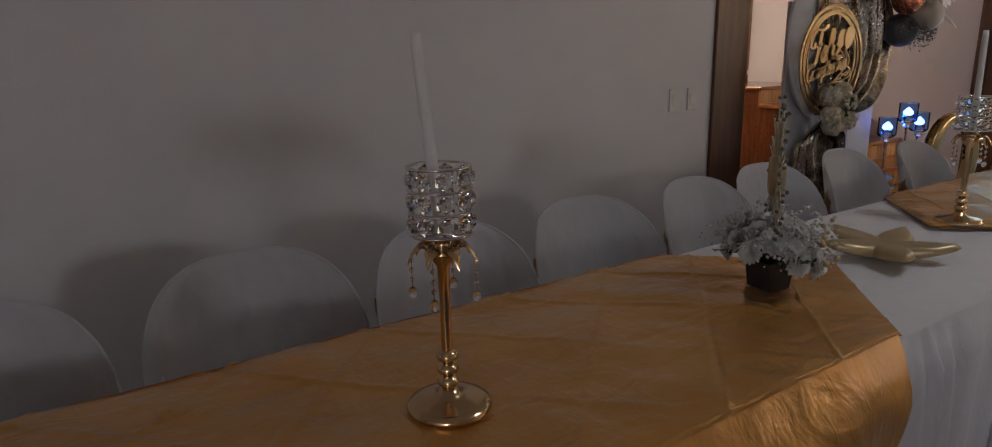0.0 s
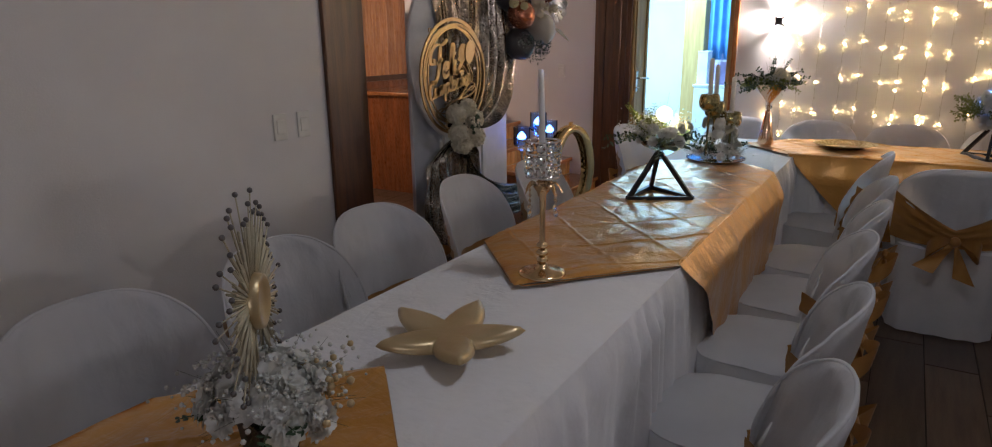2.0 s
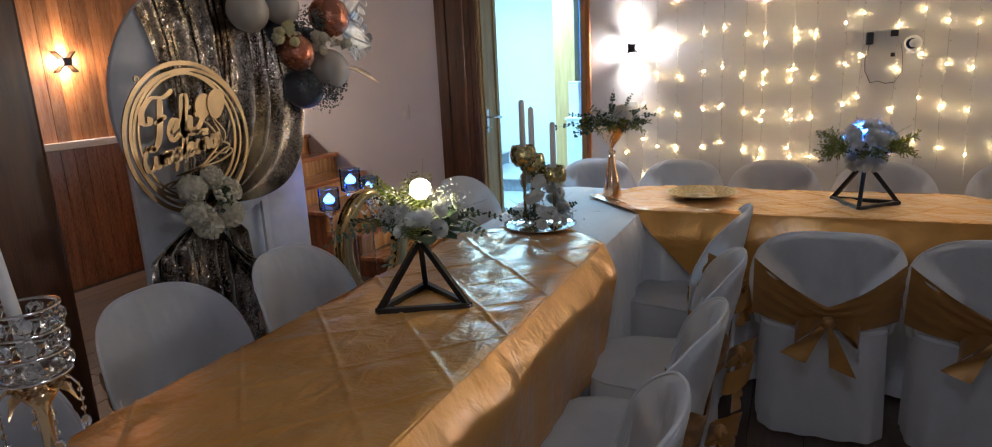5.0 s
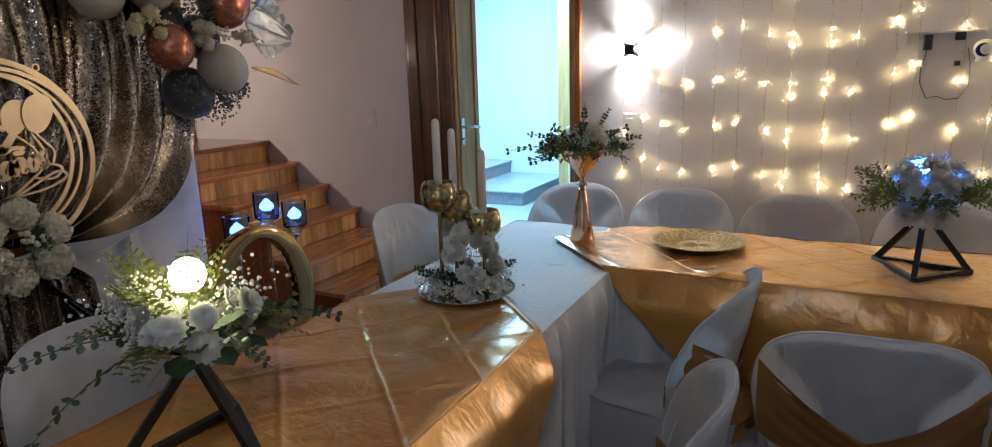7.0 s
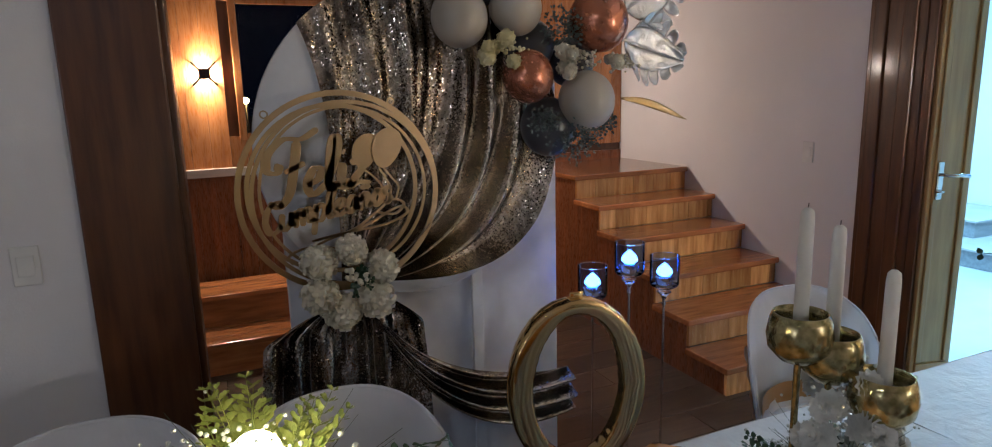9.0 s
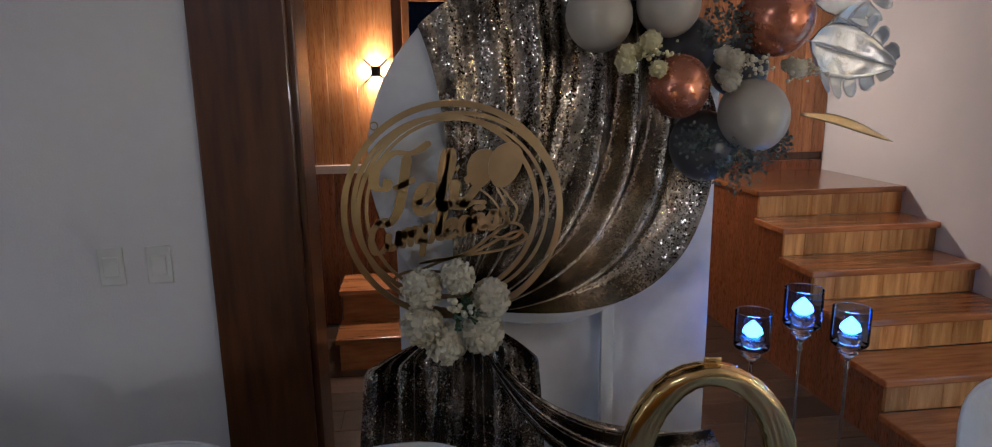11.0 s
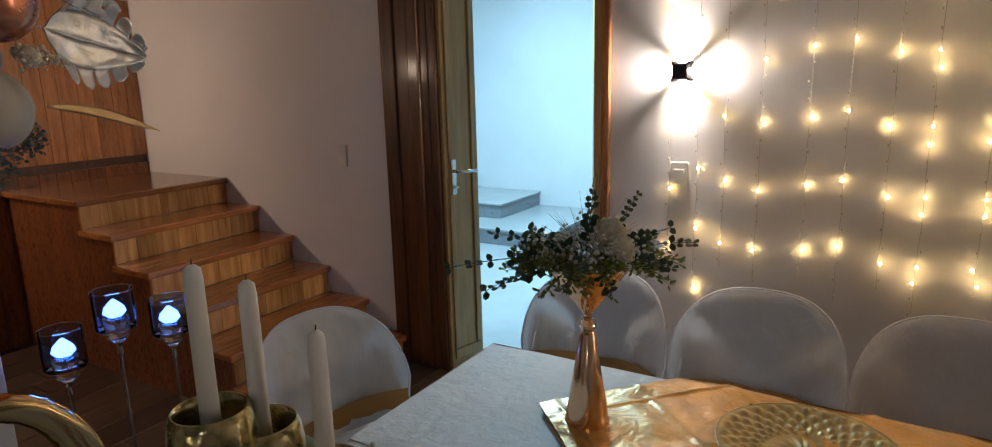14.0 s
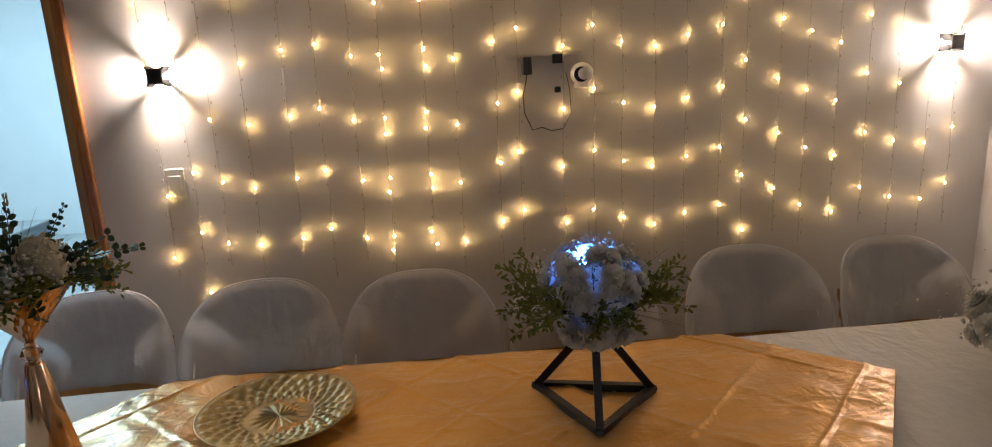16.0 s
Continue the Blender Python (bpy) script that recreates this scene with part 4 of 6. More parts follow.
def fan_bouquet(x, y):
    rr = random.Random(31)
    c = thing("flower_arrangement", pose(x, y, TOP + 0.014), "white chrysanthemums in a black pot with beaded wire fan", "flower arrangement")
    part("pot", lathe([(0, 0), (0.044, 0), (0.052, 0.06), (0.054, 0.066), (0.048, 0.066), (0.046, 0.05), (0, 0.05)], 4), M_BLACKP, c, "black square pot", False).rotation_euler = (0, 0, 0.6)
    for k in range(26):
        a, el = k * 2.4 + rr.uniform(-0.2, 0.2), (k + 0.5) / 26
        d = Vector((math.cos(a) * math.cos(el * 1.4), math.sin(a) * math.cos(el * 1.4), math.sin(el * 1.4) * 0.8))
        head(c, (0.082 * d.x, 0.082 * d.y, 0.082 + 0.075 * d.z), rr.uniform(0.030, 0.040), d + Vector((0, 0, 0.15)), rr)
    head(c, (0.02, -0.085, 0.07), 0.040, (0.2, -1, 0.05), rr)
    head(c, (-0.035, -0.08, 0.085), 0.040, (-0.3, -1, 0.3), rr)
    bm = bmesh.new()
    cloud(bm, (0, 0, 0.125), (0.115, 0.115, 0.06), 700, rr, 0.0036)
    tagged(part("baby_breath", bm, M_GYP, c, "tiny white filler blossoms"), kind="stuff")
    bm = bmesh.new()
    cloud(bm, (0.06, -0.06, 0.10), (0.06, 0.05, 0.04), 60, rr, 0.006)
    tagged(part("dried_bloom", bm, M_STAR, c, "brown dried blossoms"), kind="stuff")
    for k in range(8):
        a = rr.uniform(0, 6.3)
        spray(c, (0, 0, 0.06), (math.cos(a), math.sin(a), 0.5), 0.13, rr, 0.009)
    st = bmesh.new()
    twigs(st, (0, 0, 0.07), 0.15, 60, rr)
    tagged(part("twig", st, M_STEM, c), kind="stuff")
    # radial wire fan with beads
    fan = part("fan_core", lathe([(0, -0.010), (0.030, -0.010), (0.036, -0.016), (0.042, -0.014), (0.044, 0.0), (0.042, 0.014), (0.036, 0.016), (0.030, 0.010), (0, 0.010)], 28), M_STAR, c, "round core of the wire fan")
    axis = Vector((math.cos(radians(38)), math.sin(radians(38)), 0))
    fan.matrix_local = Matrix.Translation((0, 0, 0.255)) @ Matrix.Rotation(radians(38), 4, "Z") @ Matrix.Rotation(radians(90), 4, "X")
    wires = bmesh.new()
    for k in range(220):
        a = radians(-70 + 320 * k / 219)
        ln = rr.choice((0.168, 0.150, 0.135)) if k % 4 == 0 else rr.uniform(0.085, 0.125)
        d = axis * math.cos(a) + Vector((0, 0, 1)) * math.sin(a)
        off = axis.cross(Vector((0, 0, 1))) * rr.uniform(-0.008, 0.008)
        c0 = Vector((0, 0, 0.255))
        tube([c0 + d * 0.03, c0 + d * ln + off], 0.0013 if k % 4 == 0 else 0.0021, 4, wires)
        if k % 4 == 0:
            part("bead", ball(c0 + d * ln + off, 0.0044, None, 7, 5), M_BEAD, c, "dark bead on a ray tip")
    tagged(part("straw", wires, M_STRAW, c, "pale straw rays"), kind="stuff")


fan_bouquet(1.722, 0.64)


def pyramid_bouquet(corners, apex, led, led_mat, seed, label, blue):
    rr = random.Random(seed)
    cx, cy = sum(p[0] for p in corners) / 3, sum(p[1] for p in corners) / 3
    c = thing("flower_arrangement", pose(cx, cy, TOP + 0.012), label, "flower arrangement", "pyramid centrepieces")
    P = [Vector((p[0] - cx, p[1] - cy, 0.009)) for p in corners]
    A = Vector((0, 0, apex - TOP - 0.012))
    for k in range(3):
        part("base_bar", bar(P[k], P[(k + 1) % 3], 0.017), M_BLACK, c, "", False)
        part("strut", bar(P[k] + Vector((0, 0, -0.006)), A + (P[k] - A) * 0.04, 0.016), M_BLACK, c, "", False)
    part("bowl", lathe([(0, 0), (0.03, 0.0), (0.065, 0.016), (0.098, 0.042), (0.102, 0.046), (0.095, 0.044), (0.06, 0.02), (0, 0.008)], 28, None, (0, 0, A.z + 0.004)), M_GLASS, c, "clear glass bowl")
    z = A.z + 0.05
    fl, gy, lv, st, fe = (bmesh.new() for _ in range(5))
    for k in range(20):
        a = 2 * math.pi * k / 10 + rr.uniform(-0.2, 0.2)
        r = rr.uniform(0.045, 0.105)
        head(c, (r * math.cos(a), r * math.sin(a), z + rr.uniform(-0.01, 0.05)), rr.uniform(0.026, 0.036), (math.cos(a), math.sin(a), rr.uniform(0.2, 1.2)), rr)
    for s in range(9):
        a = rr.uniform(0, 6.3)
        cloud(gy, (0.085 * math.cos(a), 0.085 * math.sin(a), z + 0.04 + rr.uniform(0, 0.03)), (0.07, 0.07, 0.05), 60 if not blue else 26, rr, 0.0032)
    twigs(st, (0, 0, z - 0.02), 0.2, 40, rr)
    if blue:
        for k in range(46):                       # bushy cypress-like sprigs all round, raised at the sides
            a = 2 * math.pi * k / 46 + rr.uniform(-0.2, 0.2)
            up = rr.uniform(-0.15, 1.0)
            sprig(fe, (0.08 * math.cos(a), 0.08 * math.sin(a), z - 0.005), (math.cos(a), math.sin(a), up), rr.uniform(0.08, 0.135) * (1 if abs(math.sin(a)) > 0.55 else 0.6), rr)
        for k in range(26):                       # chrysanthemums heaped round the lit globe
            a, el = k * 2.4, 0.15 + 1.1 * (k % 9) / 9
            d = Vector((math.cos(a) * math.cos(el), math.sin(a) * math.cos(el), math.sin(el)))
            head(c, Vector((0, 0, z + 0.01)) + d * 0.098, rr.uniform(0.028, 0.038), d, rr)
        for k in range(60):
            d = Vector((rr.gauss(0, 1), rr.gauss(0, 1), abs(rr.gauss(0, 0.8)))).normalized()
            cloud(gy, Vector((0, 0, z + 0.03)) + d * rr.uniform(0.085, 0.11), (0.02, 0.02, 0.016), 7, rr, 0.0042)
        for a in (3.0, 2.3, 3.7):
            head(c, (0.062 * math.cos(a), 0.062 * math.sin(a), z - 0.045), 0.05, (math.cos(a), math.sin(a), -0.25), rr, 5, 16)
    else:
        for k in range(15):
            a = rr.uniform(0.2, 3.4)
            fern(fe, (0.03 * math.cos(a), 0.05 * math.sin(a), z), (math.cos(a) * 0.6, math.sin(a) * 0.6, 1.0), rr.uniform(0.11, 0.16), rr, 0.3, 0.35)
        for k in range(12):
            a = rr.uniform(0, 6.3)
            fern(fe, (0.05 * math.cos(a), 0.05 * math.sin(a), z), (math.cos(a), math.sin(a), rr.uniform(0, 0.5)), rr.uniform(0.11, 0.17), rr, 0.8, 0.3)
        for a, ln in ((0.3, 0.27), (3.5, 0.30), (2.7, 0.24), (4.6, 0.2), (5.6, 0.22), (1.6, 0.2)):
            spray(c, (0.04 * math.cos(a), 0.04 * math.sin(a), z), (math.cos(a), math.sin(a), 0.25), ln, rr, 0.010, 0.7)
        for a in (3.9, 4.5, 5.1):
            for q in range(3):
                disc_leaf(lv, (0.07 * math.cos(a), 0.07 * math.sin(a), z - 0.02 + 0.015 * q), 0.036, (math.cos(a + q * 0.5), math.sin(a + q * 0.5), -0.2 + 0.3 * q), (0, 0, 1), 0.1)
    for nm, bm, mt, lab in (("pompon", fl, M_WHITEPETAL, "white pompon heads"), ("baby_breath", gy, M_GYP, "tiny white filler blossoms"),
                            ("broad_leaf", lv, M_LEAF, "broad dark green leaves"), ("twig", st, M_STEM, ""), ("fern", fe, M_FERN, "yellow-green fern fronds")):
        if len(bm.verts):
            o = part(nm, bm, mt, c, lab)
            if nm in ("baby_breath", "fern", "twig"):
                o["kind"] = "stuff"
        else:
            bm.free()
    lx, ly, lz, lr = led[0] - cx, led[1] - cy, led[2] - TOP - 0.012, led[3]
    ledb = part("led_ball", ball((lx, ly, lz), lr, None, 20, 14), led_mat, c, "lit globe among the flowers")
    if blue:
        return
    dots = bmesh.new()
    for k in range(46):
        zz = 1 - 2 * (k + 0.5) / 46
        q = math.sqrt(1 - zz * zz)
        ball((lx + lr * q * math.cos(k * 2.4), ly + lr * q * math.sin(k * 2.4), lz + lr * zz), 0.003 if not blue else 0.006, dots, 5, 4)
    part("globe_studs", dots, M_GYP, ledb)


pyramid_bouquet(((3.625, 0.752), (3.745, 0.522), (3.878, 0.742)), 0.965, (3.752, 0.66, 1.112, 0.030), M_LEDWARM, 41,
                "white flowers with a lit globe on a black pyramid stand", False)
pyramid_bouquet(((5.514, -0.462), (5.445, -0.72), (5.285, -0.555)), 0.965, (5.43, -0.56, 1.105, 0.021), M_LEDBLUE, 42,
                "white flowers with blue lit globe on a black pyramid stand", True)


def plate(x, y):
    p = thing("plate", pose(x, y, TOP + 0.013), "gold glazed plate with pressed diamond pattern on the runner", "plate")

    def f(u, v):
        a = 2 * math.pi * u
        r = 0.168 * v
        z = 0.004 + 0.022 * max(0, (v - 0.42) / 0.58) ** 1.6
        if 0.46 < v < 0.97:
            z += 0.0062 * (abs(math.sin(a * 14 + v * 14)) * abs(math.sin(a * 14 - v * 14)))
        elif v < 0.38:
            z += 0.0048 * (abs(math.cos(a * 8)) - 0.5) * math.sin(v / 0.38 * math.pi)
        return (r * math.cos(a), r * math.sin(a), z)

    part("face", grid(f, 192, 44, None, True), M_PLATE, p)
    part("underside", lathe([(0, 0), (0.08, 0), (0.085, 0.002), (0.169, 0.0245), (0.1705, 0.027), (0.168, 0.0265)], 64), M_PLATE, p)


plate(5.487, 0.112)


def cone_vase(x, y):
    rr = random.Random(51)
    c = thing("flower_arrangement", pose(x, y, TOP + 0.011), "eucalyptus and white blossom in a rose gold cone vase", "flower arrangement")
    part("foot", lathe([(0, 0), (0.048, 0), (0.049, 0.004), (0.0165, 0.205), (0.014, 0.21), (0, 0.21)], 40), M_ROSEGOLD, c, "mirror rose gold cone foot")
    part("neck_crystal", ball((0, 0, 0.228), 0.021, None, 8, 4, (1, 1, 0.75)), M_CRYSTAL, c, "faceted crystal neck", False)
    part("neck", lathe([(0.009, 0.205), (0.009, 0.252), (0.012, 0.256)], 12), M_ROSEGOLD, c)

    def f(u, v):
        a = 2 * math.pi * u
        dent = 0.004 * abs(math.sin(a * 8 + v * 9)) * abs(math.sin(a * 8 - v * 9)) * min(1, v * 3)
        r = 0.008 + 0.088 * v - dent
        return (r * math.cos(a), r * math.sin(a), 0.25 + 0.115 * v)

    part("cone", grid(f, 96, 24, None, True), M_ROSEGOLD, c, "dimpled rose gold cone")
    part("moss", lathe([(0, 0.352), (0.06, 0.352), (0.088, 0.358), (0.08, 0.375), (0.04, 0.39), (0, 0.392)], 20), M_LEAF, c)
    st, gy, fl, fe = (bmesh.new() for _ in range(4))
    z = 0.375
    for a, up, ln in ((2.3, 0.15, 0.26), (2.6, 0.0, 0.21), (1.9, 0.5, 0.18), (3.3, 0.1, 0.17), (5.3, 0.3, 0.19), (5.6, 0.12, 0.16), (4.6, 0.15, 0.15), (0.4, 0.3, 0.16),
                      (1.1, 0.3, 0.17), (5.0, 0.7, 0.15), (2.8, 0.9, 0.16), (3.8, -0.1, 0.14), (1.5, 0.0, 0.17), (2.1, -0.25, 0.17)):
        spray(c, (0.03 * math.cos(a), 0.03 * math.sin(a), z), (math.cos(a), math.sin(a), up), ln, rr, 0.0130, 0.35)
    spray(c, (0.0, 0.0, z), (0.05, 0.02, 1.0), 0.16, rr, 0.013, 0.0)
    spray(c, (0.01, -0.03, z), (0.1, -0.4, 1.0), 0.15, rr, 0.008, 0.0)
    for k in range(6):
        a = rr.uniform(0, 6.3)
        cloud(gy, (0.07 * math.cos(a), 0.07 * math.sin(a), z + 0.02), (0.065, 0.065, 0.045), 190, rr, 0.0036)
    puff(fl, (0.01, -0.045, z + 0.045), 0.044, rr, 140)
    puff(fl, (-0.03, -0.085, z + 0.03), 0.03, rr)
    for k in range(34):
        a = rr.uniform(0, 6.3)
        sprig(fe, (0.05 * math.cos(a), 0.05 * math.sin(a), z), (math.cos(a), math.sin(a), rr.uniform(-0.35, 0.5)), rr.uniform(0.08, 0.13), rr)
    for k in range(5):
        a = rr.uniform(1.2, 4.5)
        fern(fe, (0.04 * math.cos(a), 0.04 * math.sin(a), z), (math.cos(a), math.sin(a), 0.2), 0.13, rr)
    twigs(st, (0, 0, z), 0.16, 50, rr)
    for nm, bm, mt, lab in (("twig", st, M_STEM, ""), ("baby_breath", gy, M_GYP, "tiny white filler blossoms"),
                            ("pompon", fl, M_PETAL, "cream hydrangea head"), ("fern", fe, M_FERN, "")):
        o = part(nm, bm, mt, c, lab)
        if nm in ("baby_breath", "fern", "twig"):
            o["kind"] = "stuff"


cone_vase(5.41, 0.54)
cone_vase(0.15, 0.66)


def goblet_plate(x, y):
    """Silver charger with three mercury glass goblets that hold taper candles, bedded in white flowers."""
    rr = random.Random(61)
    p = thing("charger_plate", pose(x, y, TOP + 0.012), "round silver charger plate under candles and flowers", "plate")
    part("dish", lathe([(0, 0), (0.10, 0), (0.105, 0.003), (0.148, 0.013), (0.151, 0.017), (0.146, 0.016), (0.10, 0.006), (0, 0.005)], 64), M_SILVER, p)
    for k in range(40):
        a = 2 * math.pi * k / 40
        part("bead", ball((0.149 * math.cos(a), 0.149 * math.sin(a), 0.018), 0.0042, None, 6, 4), M_SILVER, p)
    for gx, gy_, cup, top in ((4.630, 0.700, 1.082, 1.308), (4.690, 0.685, 1.040, 1.275), (4.722, 0.606, 0.987, 1.212)):
        g = thing("goblet_candle", pose(gx, gy_, TOP + 0.0175), "mottled gold mercury glass goblet holding a white taper candle", "candle holder", "goblets with tapers")
        zc = cup - TOP - 0.0175
        part("stem", lathe([(0, 0), (0.03, 0), (0.03, 0.003), (0.008, 0.008), (0.006, 0.02), (0.006, zc - 0.05), (0.012, zc - 0.038), (0, zc - 0.038)], 20), M_MERCURY, g)
        part("bowl", lathe([(0.006, zc - 0.04), (0.032, zc - 0.038), (0.050, zc - 0.018), (0.054, zc + 0.006), (0.050, zc + 0.032), (0.045, zc + 0.045), (0.043, zc + 0.045), (0.047, zc + 0.02),
                            (0.050, zc + 0.004), (0.046, zc - 0.012), (0.02, zc - 0.032), (0, zc - 0.034)], 32), M_MERCURY, g)
        zt = top - TOP - 0.0175
        part("candle", lathe([(0, zc - 0.034), (0.0125, zc - 0.033), (0.0115, zt - 0.02), (0.010, zt - 0.006), (0.005, zt - 0.001), (0, zt)], 16), M_CANDLE, g, "white taper candle")
        part("wick", tube([(0, 0, zt - 0.002), (0.001, 0, zt + 0.007)], 0.0009, 5), M_BLACK, g)
    c = thing("flower_bed", pose(x, y, TOP + 0.019), "white chrysanthemums and baby's breath lying on the charger", "flowers")
    gy, st = bmesh.new(), bmesh.new()
    for k in range(44):
        a = rr.uniform(2.9, 6.4) if k < 26 else rr.uniform(0, 6.3)
        up = rr.uniform(0, 1)
        r = (0.110 - 0.060 * up) * rr.uniform(0.8, 1.1)
        head(c, (r * math.cos(a), r * math.sin(a), 0.025 + 0.215 * up), rr.uniform(0.026, 0.036), (math.cos(a), math.sin(a), rr.uniform(0.1, 0.7)), rr)
    for k in range(10):
        a = 2 * math.pi * k / 10
        cloud(gy, (0.105 * math.cos(a), 0.105 * math.sin(a), 0.04), (0.05, 0.05, 0.035), 75, rr, 0.0035)
    cloud(gy, (0, -0.02, 0.19), (0.08, 0.07, 0.07), 340, rr, 0.0035)
    for k in range(9):
        a = rr.uniform(0, 6.3)
        spray(c, (0.03 * math.cos(a), 0.03 * math.sin(a), 0.02), (math.cos(a), math.sin(a), 0.9), 0.14, rr, 0.010, 0.5)
    twigs(st, (0, 0, 0.02), 0.17, 80, rr)
    tagged(part("baby_breath", gy, M_GYP, c), kind="stuff")
    tagged(part("twig", st, M_STEM, c), kind="stuff")


goblet_plate(4.705, 0.665)


def small_bouquet(x, y, seed):
    rr = random.Random(seed)
    c = thing("flower_arrangement", pose(x, y, TOP + 0.003), "white flowers in a small black pot on the white cloth", "flower arrangement")
    part("pot", lathe([(0, 0), (0.044, 0), (0.052, 0.06), (0.054, 0.066), (0.048, 0.066), (0.046, 0.05), (0, 0.05)], 4), M_BLACKP, c, "black square pot", False)
    gy = bmesh.new()
    for k in range(24):
        a = 2.4 * k
        d = Vector((math.cos(a), math.sin(a), rr.uniform(0, 1.0)))
        head(c, (0.075 * d.x, 0.075 * d.y, 0.085 + 0.07 * d.z), 0.036, d, rr)
    cloud(gy, (0, 0, 0.14), (0.13, 0.13, 0.09), 420, rr, 0.0038)
    tagged(part("baby_breath", gy, M_GYP, c), kind="stuff")


small_bouquet(5.40, -1.56, 71)

# ---- the backdrop with sequins, sign, balloons ----
BX, BZ, BR, BY = 4.385, 1.35, 0.515, 2.06
panel = thing("backdrop_panel", pose(4.43, BY + 0.05, 0), "white upright backdrop panel behind the round one", "backdrop panel")
part("board", box(-0.49, -0.012, 0.0, 0.505, 0.012, 1.55, 0.004), M_BOARD, panel, "", False)
part("foot", box(-0.4, 0.0125, 0.0, 0.4, 0.2, 0.02, 0.003), M_BOARD, panel, "", False)
roundb = thing("round_backdrop", pose(BX, BY, BZ - BR), "round white backdrop board half covered with sequin cloth", "backdrop")
bm = lathe([(0, -0.012), (BR - 0.004, -0.012), (BR, -0.008), (BR, 0.008), (BR - 0.004, 0.012), (0, 0.012)], 72)
dsc = part("board", bm, M_BOARD, roundb)
dsc.matrix_local = Matrix.Translation((0, 0, BR)) @ Matrix.Rotation(radians(90), 4, "X")
for sx in (-0.2, 0.2):
    part("leg", box(sx - 0.02, -0.009, -(BZ - BR), sx + 0.02, 0.009, 0.05, 0.002), M_BOARD, roundb, "", False)

TIE = Vector((4.13, 1.99, 0.915))
drape = thing("sequin_drape", pose(0, 0, 0), "champagne sequin cloth draped over the round backdrop and tied", "drapery")


def upper(u, v):
    """From the top edge of the disc down to the tie, in soft folds; the outer edge swings wide along the disc's rim."""
    a0 = Vector((BX - 0.36 + 0.86 * u, 0, BZ + math.sqrt(max(0.0, (BR + 0.004) ** 2 - (-0.36 + 0.86 * u) ** 2))))
    end = TIE + Vector((-0.035 + 0.07 * u, 0, 0.02 * u))
    swing = Vector((BX + 0.60 * u - 0.06, 0, BZ - 0.36 - 0.20 * u))
    s = 1 - v
    p = a0 * s * s + swing * 2 * s * v * (0.35 + 0.65 * u) + (a0 * (1 - (0.35 + 0.65 * u)) + end * 0) * 2 * s * v + end * v * v
    fold = (0.5 + 0.5 * math.sin(u * 38 + 3.2 * wavy(u * 5, 2))) ** 1.4 * (0.03 + 0.06 * min(1, v * 1.5)) * (0.10 + 0.90 * min(1, u * 1.7)) + 0.012 * wavy(u * 22 + v * 2, 5)
    y = BY - 0.018 - fold - 0.045 * v - 0.004 * wavy(u * 30, v * 12)
    return (p.x, y, p.z)


part("upper_fall", grid(upper, 150, 60), M_SEQUIN, drape)


def lower(u, v):
    """Below the tie the cloth spreads again to the floor."""
    spread = 0.08 + 0.40 * min(1.0, v * 6.0) ** 0.7 + 0.14 * v
    x = TIE.x + 0.02 + (u - 0.62) * spread
    z = TIE.z - 0.015 - 0.86 * v ** 1.15 - 0.07 * abs(u - 0.62) ** 1.5 * (1 - v)
    fold = (0.5 + 0.5 * math.sin(u * 34 + 4 * wavy(u * 6, 8))) * (0.035 + 0.035 * v) + 0.020 * wavy(u * 19, v * 5)
    return (x, TIE.y - 0.02 - fold + 0.02 * v, max(0.012, z))


part("lower_fall", grid(lower, 150, 50), M_SEQUIN, drape)


def bulge(u, v):
    """The swag that hangs across to the other side below the tie."""
    x = TIE.x + 0.015 + 0.755 * u
    hi = 0.49 + 0.405 * math.exp(-3.4 * u)
    lo = 0.20 + 0.69 * math.exp(-2.9 * u) + 0.08 * u ** 4
    rope = 0.5 + 0.5 * math.sin(v * 21 + u * 2.5 + 1.6 * wavy(u * 2, v * 3))
    return (x, TIE.y - 0.03 - 0.05 * rope * (0.25 + 0.75 * min(1, u * 2)) - 0.03 * math.sin(v * math.pi), hi + (lo - hi) * v)


part("swag", grid(bulge, 80, 70), M_SEQUIN, drape)

sign = thing("birthday_sign", pose(4.105, 1.93, 0.915), "gold round cut-out birthday sign with script letters", "sign")


def ring(r, w, cx, cz, th=0.006):
    bm = bmesh.new()
    lay = []
    for (rad, y) in ((r, -th / 2), (r, th / 2), (r - w, th / 2), (r - w, -th / 2)):
        lay.append([bm.verts.new((cx + rad * math.cos(2 * math.pi * k / 72), y, cz + rad * math.sin(2 * math.pi * k / 72))) for k in range(72)])
    for i in range(4):
        a, b = lay[i], lay[(i + 1) % 4]
        for k in range(72):
            bm.faces.new((a[k], a[(k + 1) % 72], b[(k + 1) % 72], b[k]))
    return bm


SR = 0.305
part("outer_ring", ring(SR, 0.017, 0, 0.305), M_GOLDPAINT, sign, "", False)
part("middle_ring", ring(SR - 0.022, 0.012, 0.018, 0.298, 0.0064), M_GOLDPAINT, sign, "", False)
part("inner_ring", ring(SR - 0.048, 0.013, -0.020, 0.316, 0.0056), M_GOLDPAINT, sign, "", False)
part("inner_ring", ring(SR - 0.052, 0.009, 0.012, 0.312, 0.0052), M_GOLDPAINT, sign, "", False)


